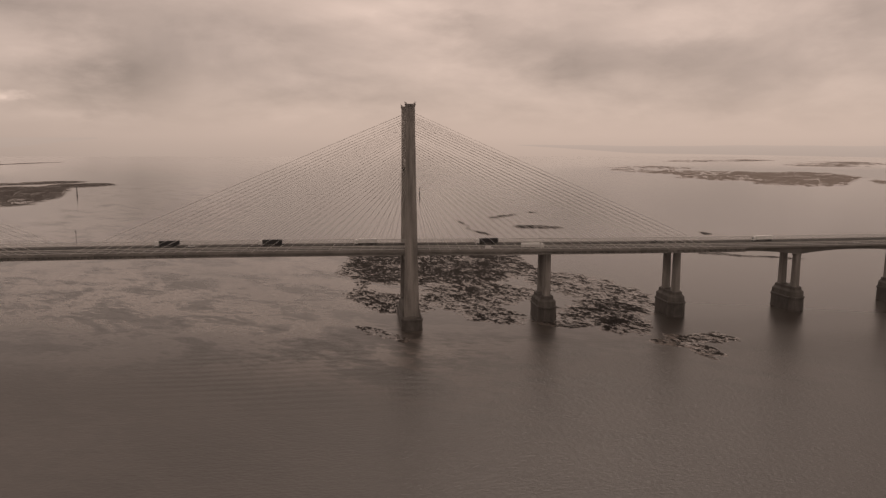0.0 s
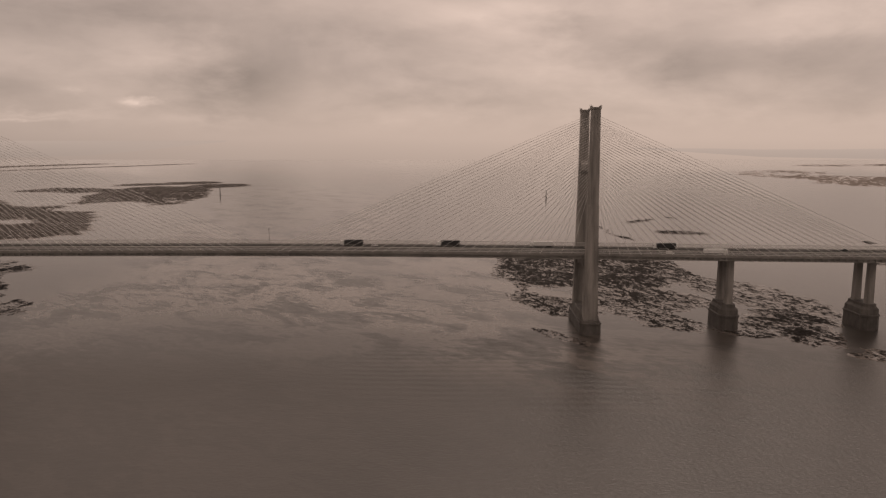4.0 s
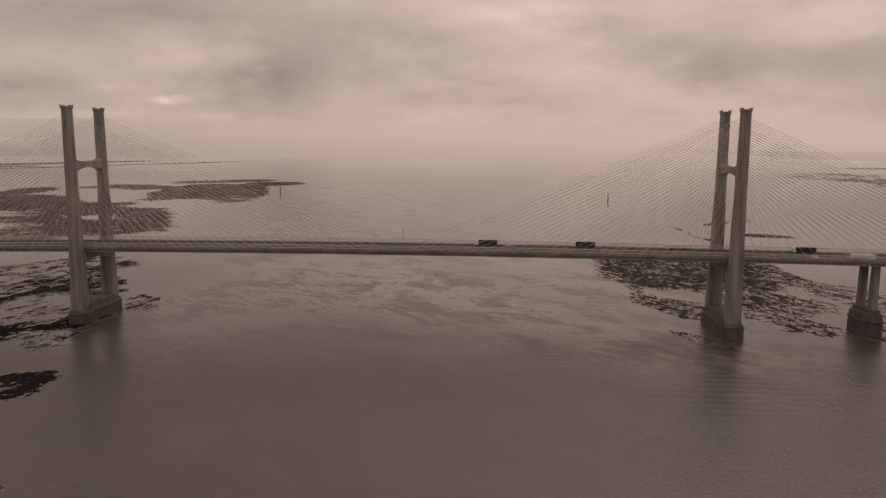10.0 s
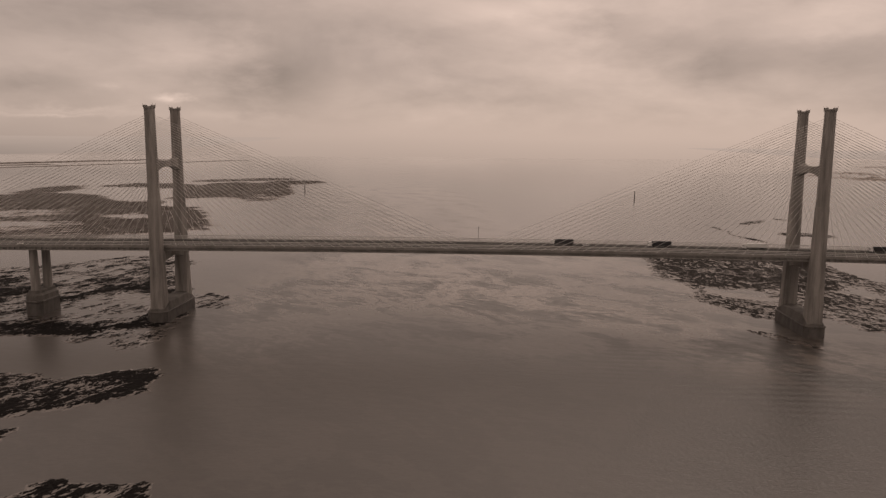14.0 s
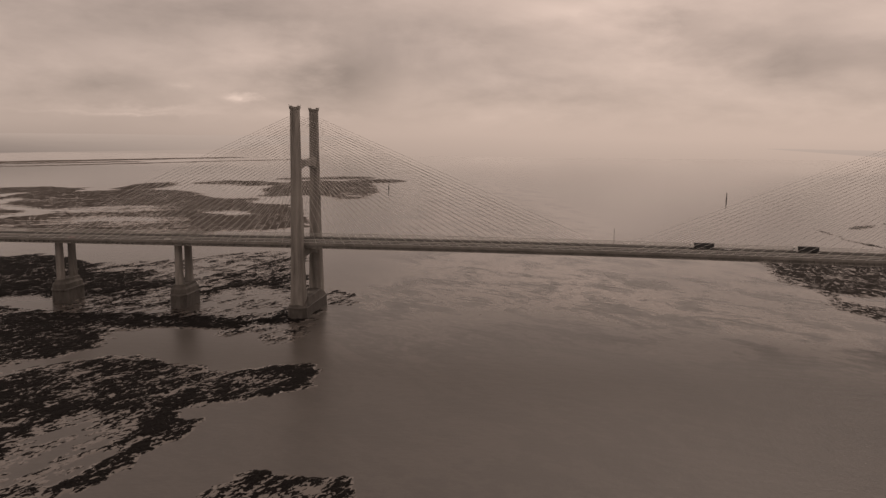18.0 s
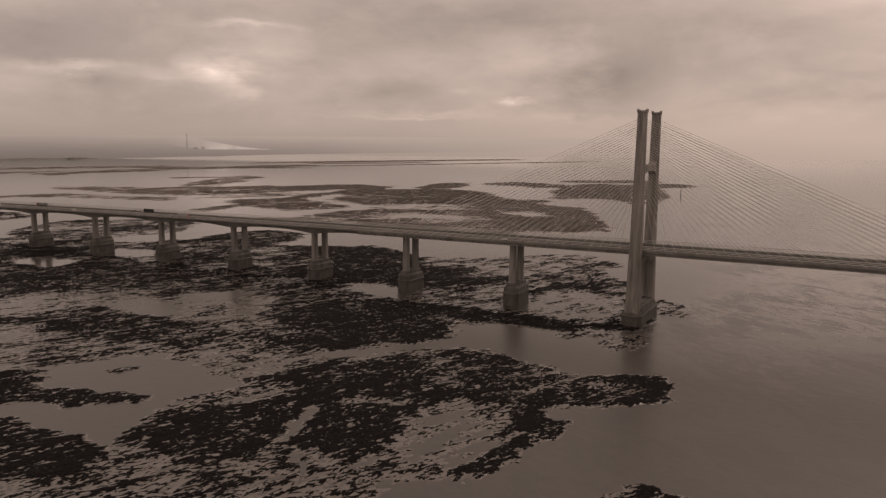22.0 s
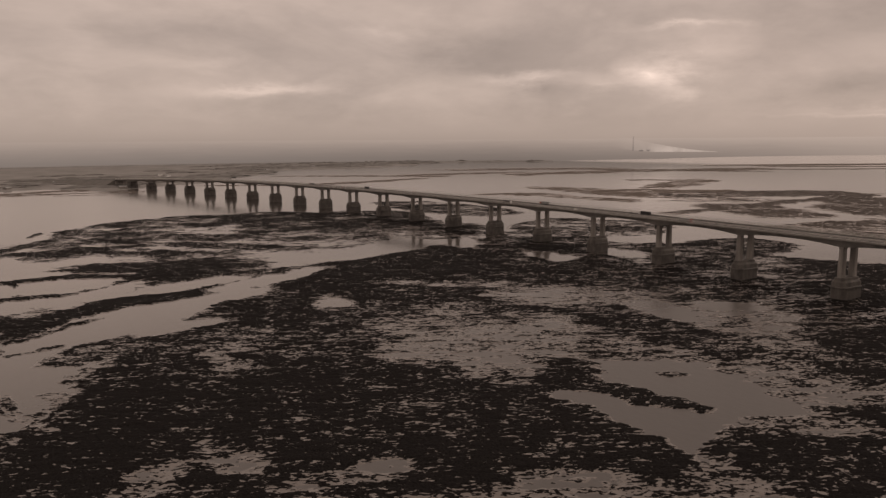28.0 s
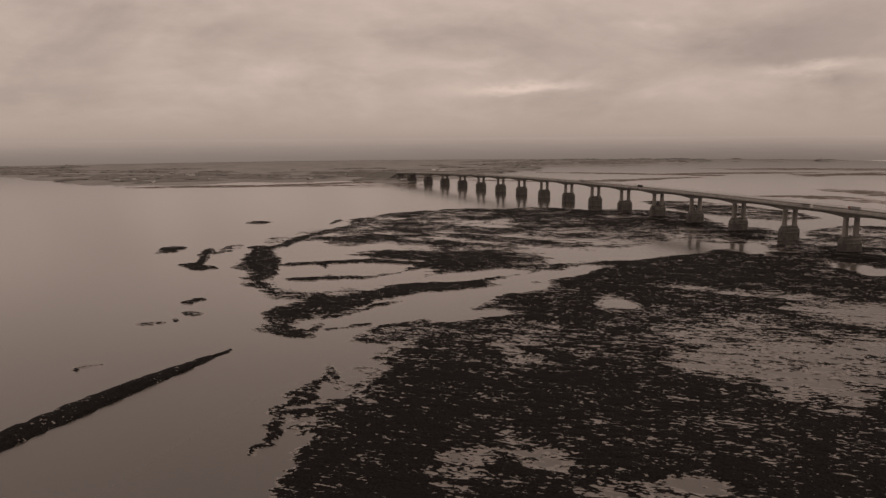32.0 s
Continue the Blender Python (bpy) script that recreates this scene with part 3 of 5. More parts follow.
stops = [STAY_E - SPAN * k + 0.0 for k in range(6, 0, -1)] + [STAY_E, -SPAN, 0.0, 114.0, 228.0, 342.0, XR - XL, XR - XL + SPAN, STAY_W] + [STAY_W + SPAN * k for k in range(1, 22)]
MARK = mottled("road_paint", (0.5, 0.49, 0.46), (0.65, 0.64, 0.6), 0.5, 0.7, None, 0.0)
for s0, s1 in zip(stops, stops[1:]):
    mid = (s0 + s1) / 2
    girder = piece("deck_girder", sweep(s0, s1, stayed_section if is_stayed(mid) else box_section), CONCRETE_DECK, bridge)
    piece("carriageway", sweep(s0, s1, [(-16.2, -0.06), (16.2, -0.06), (16.2, 0.0), (-16.2, 0.0)]), ASPHALT, girder)
    piece("central_barrier", sweep(s0, s1, [(-0.35, 0.0), (0.35, 0.0), (0.12, 0.9), (-0.12, 0.9)]), CONCRETE, girder)
    for side in (-1, 1):
        o = side * 17.0
        piece("edge_kerb", sweep(s0, s1, [(o - 0.35, -0.1), (o + 0.35, -0.1), (o + 0.35, 0.45), (o - 0.35, 0.45)]), CONCRETE_DECK, girder)
        for z, w in ((0.70, 0.36), (1.72, 0.36), (2.74, 0.40)):
            piece("barrier_rail", sweep(s0, s1, [(o - 0.08, z), (o + 0.08, z), (o + 0.08, z + w), (o - 0.08, z + w)], 16.4), RAIL, girder)
        posts = []
        for i in range(int((s1 - s0) / 4.1)):
            x, y, z = at_line(s0 + 4.1 * (i + 0.5), o)
            posts.append(tube((x, y, z + 0.5), (x, y, z + 3.15), 0.07, 4))
        tagged(piece("barrier_post", add(*posts), STEEL, girder), kind="stuff")
        for lane in (3.4, 7.1, 10.8, 14.4):
            q = side * lane
            if lane in (3.4, 14.4):
                piece("lane_line", sweep(s0, s1, [(q - 0.12, 0.0), (q + 0.12, 0.0), (q + 0.12, 0.012), (q - 0.12, 0.012)], 16.4), MARK, girder)
    if is_stayed(mid):
        ribs = []
        for i in range(int((s1 - s0) / 4.1)):
            x, y, a, z = line(s0 + 4.1 * (i + 0.5))
            for e in (-1, 1):
                ye = y + e * 16.5
                ribs.append(block(x - 0.35, x + 0.35, ye - 0.65, ye + 0.65, z - 3.0, z - 1.5))
        tagged(piece("edge_bracket", add(*ribs), CONCRETE_DECK, girder), kind="stuff")


# piers
def pier(s, stayed):
    x, y, a, z = line(s)
    R = lambda w, d, zz, c: oct_ring(x, y, zz, w, d, c, a)
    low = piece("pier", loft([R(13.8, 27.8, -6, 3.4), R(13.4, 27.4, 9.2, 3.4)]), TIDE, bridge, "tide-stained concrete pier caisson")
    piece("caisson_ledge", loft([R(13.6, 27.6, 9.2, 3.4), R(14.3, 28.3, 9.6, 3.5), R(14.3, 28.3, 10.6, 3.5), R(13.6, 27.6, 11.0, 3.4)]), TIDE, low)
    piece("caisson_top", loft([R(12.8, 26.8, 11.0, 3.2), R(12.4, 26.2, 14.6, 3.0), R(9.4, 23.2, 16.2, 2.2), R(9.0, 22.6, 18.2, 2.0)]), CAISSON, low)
    foot = z - (3.6 if stayed else 7.4)
    for side in (-1, 1):
        cx, cy = x - side * 7.5 * math.sin(a), y + side * 7.5 * math.cos(a)
        piece("column", loft([oct_ring(cx, cy, zz, w, d, 0.7, a) for zz, w, d in ((18.0, 4.9, 5.5), (foot - 1.2, 4.4, 5.0), (foot - 0.8, 4.8, 5.5), (foot, 4.8, 5.5))]), CONCRETE, low)
        piece("bearing", loft([oct_ring(cx, cy, zz, 2.6, 3.4, 0.3, a) for zz in (foot, foot + 0.5)]), STEEL, low)


for row in (PIERS_E, PIERS_W):
    for k, s in enumerate(row):
        pier(s, k < 2)

# the western abutment and the embankment behind it
WEST_END = stops[-1]
x, y, a, z = line(WEST_END + 6)
piece("abutment", loft([oct_ring(x, y, zz, w, d, 1.0, a) for zz, w, d in ((-3, 18, 40), (z - 5, 14, 36), (z - 4.2, 14, 36))]), CONCRETE, bridge, "stained concrete abutment on the far shore")
GRASS = mottled("embankment_grass", (0.10, 0.094, 0.085), (0.16, 0.15, 0.137), 0.03, 0.95, None, 0.0, fine=0.3)
bank = tagged(new("road_embankment", mesh_of("road_embankment", *sweep(WEST_END + 1, WEST_END + 700, lambda s: [(-17.5, -0.15), (-17.5 - 1.9 * (line(s)[3] + 2), -line(s)[3] - 2), (17.5 + 1.9 * (line(s)[3] + 2), -line(s)[3] - 2), (17.5, -0.15)], 25.0), GRASS)), "grassy road embankment leading inland from the bridge", "embankment", kind="structure")
piece("carriageway", sweep(WEST_END + 1, WEST_END + 700, [(-16.2, -0.1), (16.2, -0.1), (16.2, 0.0), (-16.2, 0.0)], 25.0), ASPHALT, bank)

# ---- tidal rock shelves ----
def value_noise(x, y, seed):
    xi, yi = np.floor(x), np.floor(y)
    fx, fy = x - xi, y - yi
    fx, fy = fx * fx * (3 - 2 * fx), fy * fy * (3 - 2 * fy)

    def corner(a, b):
        v = np.sin(a * 127.1 + b * 311.7 + seed * 74.7) * 43758.5453
        return v - np.floor(v)
    return (corner(xi, yi) * (1 - fx) + corner(xi + 1, yi) * fx) * (1 - fy) + (corner(xi, yi + 1) * (1 - fx) + corner(xi + 1, yi + 1) * fx) * fy


def fbm(x, y, size, octaves, seed, keep=0.55):
    out, amp, tot = 0.0, 1.0, 0.0
    for o in range(octaves):
        c, s = math.cos(0.6 * o), math.sin(0.6 * o)
        out = out + amp * value_noise((x * c - y * s) / size + 17.3 * o, (x * s + y * c) / size, seed + o)
        tot, amp, size = tot + amp, amp * keep, size * 0.5
    return out / tot - 0.5


def patch(x, y, cx, cy, a, b, turn):
    """Metres inside (+) or outside (-) a long rounded patch: its centre, half length, half width and heading in degrees."""
    c, s = math.cos(radians(turn)), math.sin(radians(turn))
    u, v = np.abs((x - cx) * c + (y - cy) * s) / a, np.abs((y - cy) * c - (x - cx) * s) / b
    return (1.08 - (u ** 3 + v ** 3) ** (1 / 3)) * b


def blur(d, soft):
    k = np.clip(0.5 + d / (2 * soft), 0, 1)
    return k * k * (3 - 2 * k)


# ---- water ----
# fields of the current: where the tide races, chops, stands in waves, and lies calm
xs = np.concatenate([[-9000, -6000, -4000, -3000, -2400, -1900, -1500, -1300, -1150, -1040], np.arange(-960, 561, 20), [640, 760, 900, 1200, 1700, 2500, 4000, 6500, 9000]]).astype(float)
ys = np.concatenate([[-9000, -5000, -2500, -1200, -600, -300, -150, -60], np.arange(0, 1401, 20), [1460, 1540, 1640, 1760, 1900, 2100, 2400, 2800, 3300, 4000, 6000, 9000, 12000]]).astype(float)
gx, gy = np.meshgrid(xs, ys)


def stream(rows, soft):
    out = np.zeros_like(gx)
    wx, wy = gx + 60 * fbm(gx, gy, 130, 3, 31), gy + 60 * fbm(gx, gy, 130, 3, 37)
    for cx, cy, a, b, turn, k in rows:
        out = np.maximum(out, k * blur(patch(wx, wy, cx, cy, a, b, turn), soft))
    return out


race = stream([(-90, 515, 190, 45, 140, 1.0), (-200, 640, 170, 75, 120, 0.95), (-300, 850, 330, 110, 104, 0.8), (-390, 1500, 600, 170, 100, 0.65), (-60, 700, 180, 70, 110, 0.65), (120, 430, 130, 28, 150, 0.5), (-330, 560, 120, 60, 95, 0.55), (-60, 280, 260, 130, 20, 0.08), (-330, 330, 170, 90, 60, 0.06)], 45.0)
chop = stream([(170, 300, 240, 130, 5, 1.0), (-40, 390, 150, 60, 150, 0.6)], 60.0)
swell = stream([(-30, 395, 70, 36, 160, 1.0), (50, 420, 60, 25, 0, 0.6)], 20.0)
away = np.hypot(0.55 * gx + 70, gy - 150)
calm = 0.8 * np.clip((away - 100) / 750, 0, 1) + 0.2 * np.clip((away - 1200) / 2500, 0, 1)
calm = np.maximum(calm, 0.8 * np.clip((-gx - 600) / 350, 0, 1))
# silt colour lifted in the bay under the headland, standing in for sky reflection
shallow = np.clip((-gx - 650) / 500, 0, 1) * np.clip((260 - gy) / 300, 0, 1)
k = len(xs)
cells = [(r * k + c, r * k + c + 1, (r + 1) * k + c + 1, (r + 1) * k + c) for r in range(len(ys) - 1) for c in range(k - 1)]
water = new("water", mesh_of("water", np.stack([gx.ravel(), gy.ravel(), np.zeros(gx.size)], 1).tolist(), cells, WATER))
for name, values in (("race", race), ("chop", chop), ("swell", swell), ("calm", calm), ("shallow", shallow)):
    water.data.attributes.new(name, "FLOAT", "POINT").data.foreach_set("value", values.ravel().astype(np.float32))
tagged(water, "calm brown silty estuary water at low tide", "water", kind="structure")

# ---- the lie of the rocks ----
# each row: centre x, y, half length, half width, heading, level (1: closed rock, 0.3: half broken, below 0: open water)
BASE_A = [(-1247, -13, 209, 186, 171, 0.06), (-1402, 253, 202, 164, 104, 0.16), (-638, -31, 65, 49, 116, 0.85), (-758, 21, 83, 61, 112, 0.72),
          (-686, 97, 143, 61, 42, 0.8), (-837, 204, 166, 119, 39, 0.62), (-940, 378, 277, 117, 50, 0.62), (-615, 364, 99, 78, 70, 0.55),
          (-504, 221, 69, 36, 52, 0.6), (-519, 141, 107, 21, 47, 0.36), (-579, 502, 175, 150, 112, 0.34), (-482, 244, 71, 56, 41, 0.6),
          (-550, 326, 34, 8.8, 66, -0.8), (-511, 387, 47, 17, 55, -0.8), (-454, 395, 37, 25, 161, -0.8), (-910, -49, 67, 25, 109, -0.8)]
BASE_B = [(-984, 64, 72, 9.4, 129, -0.6)]
BASE = BASE_A + BASE_B
WEST_A = [(-630, -50, 41, 30, 83, 0.97), (-693, -43, 46, 25, 175, 0.93), (-770, -2, 45, 35, 155, 0.82), (-659, 68, 76, 54, 121, 0.92),
          (-962, 243, 153, 72, 93, 0.68), (-865, 210, 111, 43, 94, 0.6), (-834, 64, 38, 29, 170, 0.7), (-783, 9, 31, 8.4, 8, 0.1),
          (-660, -27, 11, 5.4, 21, 0.02), (-641, -18, 11, 6.0, 70, 0.0), (-627, -55, 16, 5.1, 8, 0.12), (-937, 211, 27, 10, 99, 0.2),
          (-868, 246, 25, 6.5, 95, 0.0), (-820, 155, 14, 9.8, 2, 0.1), (-856, 78, 21, 5.1, 179, 0.2), (-714, -69, 77, 16, 164, 0.97)]
WEST_B = [(-680, -37, 59, 16, 161, 0.95), (-668, -95, 50, 15, 164, 1.15), (-693, -62, 73, 21, 168, 1.25), (-701, 57, 78, 51, 146, 0.63),
          (-664, -18, 9.2, 6.3, 153, 0.15), (-643, -14, 9.1, 5.1, 78, 0.1), (-639, -50, 13, 9.1, 145, 0.22), (-605, 27, 24, 9.0, 86, -0.12),
          (-779, 12, 16, 8.5, 6, 0.15), (-826, 52, 19, 14, 106, 0.3), (-865, -35, 52, 10, 120, 0.6), (-856, 0, 49, 14, 128, 0.72),
          (-805, -43, 33, 10, 142, 0.8), (-902, 43, 66, 13, 136, 0.82), (-679, 123, 71, 46, 99, 0.76), (-630, 164, 13, 6.9, 180, -0.3)]
WEST_C = [(-659, 185, 16, 8.4, 74, -0.25)]
WEST = WEST_A + WEST_B + WEST_C
FLATS_A = [(-804, 56, 63, 35, 26, 0.66), (-672, 56, 85, 59, 23, 1.04), (-668, 128, 49, 35, 26, 1.0), (-574, 124, 32, 27, 19, 0.9),
           (-593, 149, 20, 12, 166, 0.9), (-639, 91, 36, 19, 16, 0.9), (-556, 96, 19, 9.6, 50, 0.05), (-607, 33, 15, 6.0, 79, -0.1),
           (-517, 134, 31, 14, 52, 0.36), (-907, 116, 97, 57, 179, 0.85), (-972, 318, 170, 99, 58, 0.72), (-846, 209, 46, 30, 16, 0.8),
           (-838, 295, 41, 28, 55, 0.05), (-730, 269, 48, 36, 158, 0.75), (-755, 181, 81, 62, 15, 0.34), (-732, 173, 38, 35, 15, -0.02)]
FLATS_B = [(-745, 129, 25, 17, 60, 0.0), (-767, 230, 22, 12, 120, -0.1), (-679, 239, 27, 21, 20, 0.33), (-646, 217, 41, 18, 56, -0.7),
           (-597, 204, 34, 21, 138, -0.7), (-563, 173, 16, 3.0, 147, -0.7), (-752, 341, 33, 16, 2, -0.5), (-911, 118, 18, 11, 162, -0.12),
           (-1015, 418, 28, 14, 179, -0.4), (-933, 236, 54, 10, 52, 0.05), (-665, 177, 16, 11, 56, 0.85), (-642, 177, 24, 10, 25, 0.95),
           (-616, 189, 24, 7.6, 29, 0.95), (-638, 226, 8.4, 4.4, 46, 0.9), (-680, 188, 14, 8.8, 37, 0.7), (-620, 165, 22, 5.8, 22, -0.75)]
FLATS_C = [(-582, 167, 29, 8.0, 1, -0.75), (-642, 177, 24, 9.4, 26, 0.95), (-614, 188, 24, 5.9, 30, 0.95)]
FLATS = FLATS_A + FLATS_B + FLATS_C
BANK_A = [(-781, 553, 105, 103, 109, 0.64), (-960, 655, 74, 54, 96, 0.5), (-615, 560, 51, 21, 68, 0.75), (-698, 376, 37, 27, 55, -0.05),
          (-647, 431, 45, 38, 131, 0.68), (-588, 388, 57, 48, 143, 0.95), (-557, 353, 49, 17, 55, 0.95), (-632, 309, 42, 16, 54, 0.5),
          (-621, 277, 16, 9.7, 49, 0.3), (-1443, 399, 97, 53, 157, 0.5), (-1281, 426, 85, 61, 154, 0.5), (-1123, 473, 92, 73, 144, 0.55),
          (-991, 527, 71, 63, 144, 0.55), (-1211, 634, 106, 96, 29, 0.4), (-879, 569, 63, 39, 68, 0.55), (-992, 499, 34, 18, 6, -0.3)]
BANK_B = [(-1582, 397, 58, 40, 19, 0.4), (-1592, 585, 164, 74, 10, 0.45), (-1870, 505, 107, 51, 29, 0.4), (-749, 617, 80, 47, 145, 0.85),
          (-633, 566, 66, 38, 23, 0.8), (-711, 456, 67, 28, 9, 0.6), (-642, 484, 25, 11, 167, -0.2), (-539, 472, 39, 29, 124, 0.45),
          (-545, 447, 49, 13, 1, 0.95), (-475, 451, 22, 11, 176, 0.95), (-434, 455, 24, 9.7, 48, 0.88), (-439, 433, 18, 8.5, 58, 0.5),
          (-561, 687, 75, 46, 51, 0.25), (-532, 621, 21, 16, 95, 0.6), (-474, 535, 46, 30, 89, 0.02), (-510, 565, 31, 4.7, 72, 0.8)]
BANK_C = [(-474, 584, 20, 7.8, 156, 0.5), (-404, 550, 23, 10.0, 123, 0.16), (-404, 563, 15, 3.2, 150, 0.5)]
BANK = BANK_A + BANK_B + BANK_C
ISLES_A = [(-506, 281, 53, 31, 17, 0.97), (-479, 230, 41, 30, 140, 0.95), (-517, 211, 32, 15, 139, 0.9), (-500, 292, 43, 27, 72, 0.95),
           (-472, 235, 27, 24, 137, 0.95), (-468, 336, 30, 20, 114, 0.6), (-428, 326, 27, 21, 132, 0.68), (-389, 338, 24, 18, 54, 0.74),
           (-370, 350, 18, 9.4, 107, 0.88), (-397, 315, 42, 4.9, 27, 0.95), (-477, 356, 23, 4.4, 6, 0.85), (-488, 259, 19, 3.1, 31, 0.35),
           (-541, 223, 12, 6.3, 50, 0.2), (-431, 231, 15, 12, 32, -0.1), (-434, 252, 21, 17, 88, -0.1), (-404, 281, 11, 3.9, 139, 0.85)]
ISLES_B = [(-398, 256, 23, 5.7, 82, 1.0), (-405, 276, 13, 8.6, 131, 1.0), (-406, 227, 14, 4.4, 75, 0.95), (-423, 207, 18, 3.9, 35, 0.65),
           (-449, 196, 17, 8.1, 43, 0.3), (-464, 175, 28, 19, 22, 0.4), (-416, 284, 6.5, 2.1, 5, 0.8), (-500, 219, 14, 2.8, 111, -0.6),
           (-473, 185, 13, 1.7, 138, -0.5), (-346, 223, 14, 11, 57, 0.7), (-340, 235, 9.0, 6.3, 168, 0.75), (-317, 225, 13, 11, 178, 0.65),
           (-533, 197, 28, 24, 35, 0.85), (-555, 231, 26, 9.6, 59, 0.35), (-574, 279, 24, 12, 69, 0.22)]
ISLES = ISLES_A + ISLES_B
FRINGE = [(-854, -56, 28, 15, 142, 0.78), (-882, -10, 34, 16, 129, 0.62), (-895, -11, 22, 8.3, 105, -0.4), (-962, 67, 66, 20, 140, 0.72),
          (-682, -133, 13, 3.0, 161, 0.9), (-745, -118, 17, 4.3, 149, 0.5), (-707, -127, 6.3, 5.3, 138, 0.75), (-706, -113, 13, 4.1, 149, 0.8),
          (-724, -97, 7.7, 3.4, 163, 0.88), (-743, -93, 5.2, 3.3, 116, 0.85), (-687, -111, 9.3, 3.7, 113, 0.5), (-725, -83, 10, 3.5, 154, 0.6),
          (-764, -83, 10, 2.9, 32, 0.4), (-919, -83, 33, 2.8, 129, 0.6), (-868, -92, 16, 2.9, 103, 0.6)]
HEAD_A = [(-1364, 81, 120, 33, 6, 0.08), (-1270, 171, 86, 50, 139, 0.36), (-1591, 117, 67, 52, 10, 0.7), (-1518, 262, 141, 85, 2, 0.6),
          (-1472, 430, 119, 49, 171, 0.6), (-1444, -17, 104, 59, 146, 0.5), (-1535, -17, 67, 34, 127, 0.7), (-1101, 253, 96, 34, 112, 0.75),
          (-1029, 171, 63, 31, 105, 0.78), (-1091, 11, 59, 26, 72, 0.68), (-1103, 105, 36, 17, 115, 0.7), (-1296, -135, 73, 27, 146, 0.62),
          (-1137, -182, 87, 19, 7, 0.95), (-1018, -166, 31, 9.2, 26, 0.6), (-991, -99, 54, 26, 91, 0.36), (-1157, -127, 56, 10, 140, 0.62)]
HEAD_B = [(-1143, -51, 67, 16, 54, 0.7), (-1048, -91, 66, 11, 89, 0.88), (-864, -140, 21, 9.8, 51, 0.92), (-895, -157, 24, 4.8, 10, 0.95),
          (-925, -124, 41, 21, 133, 0.92), (-971, -67, 44, 16, 129, 0.95), (-1011, 29, 65, 17, 107, 0.95), (-1082, 198, 131, 12, 117, 0.95),
          (-870, -120, 12, 3.6, 161, 0.85), (-881, -129, 8.3, 4.5, 154, -0.6), (-1150, 237, 82, 24, 105, -0.8), (-1035, 100, 51, 13, 118, -0.7),
          (-1047, 29, 36, 13, 109, -0.6), (-938, -2, 27, 11, 144, -0.7), (-885, -6, 21, 9.3, 111, -0.6), (-973, 48, 34, 9.5, 116, -0.4)]
HEAD_C = [(-1106, -116, 38, 3.5, 3, 0.85), (-1555, -3, 78, 65, 145, 0.5), (-1622, 121, 75, 51, 44, 0.65), (-1261, -8, 85, 42, 34, 0.5),
          (-1140, 69, 49, 40, 136, 0.7), (-1259, 213, 83, 64, 131, 0.3)]
HEAD = HEAD_A + HEAD_B + HEAD_C
SPECKS = [(-1267, -312, 22, 12, 171, 0.85), (-1198, -259, 64, 4.2, 5, 0.6), (-1140, -252, 22, 8.4, 40, 0.65), (-1258, -243, 38, 7.2, 169, 0.5),
          (-899, -243, 7.0, 2.8, 92, 0.7), (-903, -224, 4.4, 2.3, 22, 0.75), (-925, -215, 7.3, 4.3, 45, 0.65), (-1543, -238, 17, 16, 61, 0.55),
          (-797, -248, 5.5, 1.8, 126, 0.6), (-971, -225, 10, 2.9, 139, 0.6), (-691, -105, 10, 3.2, 27, 0.8)]
NORTH_A = [(-1546, 1286, 119, 72, 70, 0.75), (-1481, 1472, 127, 78, 67, 0.88), (-1443, 1189, 122, 47, 60, 0.4), (-1250, 1054, 128, 69, 162, 0.7),
           (-949, 1040, 167, 112, 81, 0.85), (-1185, 1327, 157, 84, 102, 0.85), (-1057, 838, 68, 46, 25, 0.5), (-1319, 1113, 224, 19, 97, 0.95),
           (-1348, 1455, 129, 24, 97, 0.95), (-1123, 1370, 201, 160, 132, 0.88), (-839, 955, 143, 83, 143, 0.72), (-778, 1180, 232, 94, 123, 0.92),
           (-673, 1087, 76, 40, 107, 0.85), (-657, 973, 56, 23, 18, 0.75), (-801, 1743, 290, 121, 104, 0.9), (-1078, 1879, 116, 77, 164, 0.8)]
NORTH_B = [(-751, 2082, 83, 74, 102, 0.82), (-933, 2190, 132, 60, 36, 0.8), (-990, 1158, 78, 44, 32, 0.08), (-1047, 1694, 110, 44, 124, -0.3),
           (-761, 1426, 79, 55, 78, -0.7), (-1256, 1713, 114, 43, 102, 0.85), (-690, 1558, 65, 31, 113, 0.6), (-773, 1146, 35, 24, 154, 0.1),
           (-882, 1018, 52, 21, 22, 0.2), (-738, 914, 39, 26, 20, 0.5)]
NORTH = NORTH_A + NORTH_B
EAST = [(85, 738, 98, 82, 77, 0.78), (10, 626, 63, 5.3, 96, 0.5), (28, 570, 37, 19, 118, 0.5), (106, 587, 41, 40, 33, 0.42),
        (90, 538, 40, 14, 127, 0.58), (108, 499, 20, 8.9, 140, 0.52), (175, 671, 58, 15, 96, 0.55), (208, 599, 66, 29, 105, 0.36),
        (190, 515, 30, 27, 57, 0.58), (190, 470, 16, 15, 77, 0.68), (155, 481, 20, 6.3, 169, 0.5), (200, 427, 10, 5.7, 117, 0.4),
        (229, 434, 18, 8.8, 7, 0.42), (214, 409, 13, 6.6, 103, 0.55), (21, 467, 19, 5.9, 121, 0.25), (103, 825, 87, 34, 5, 0.85)]
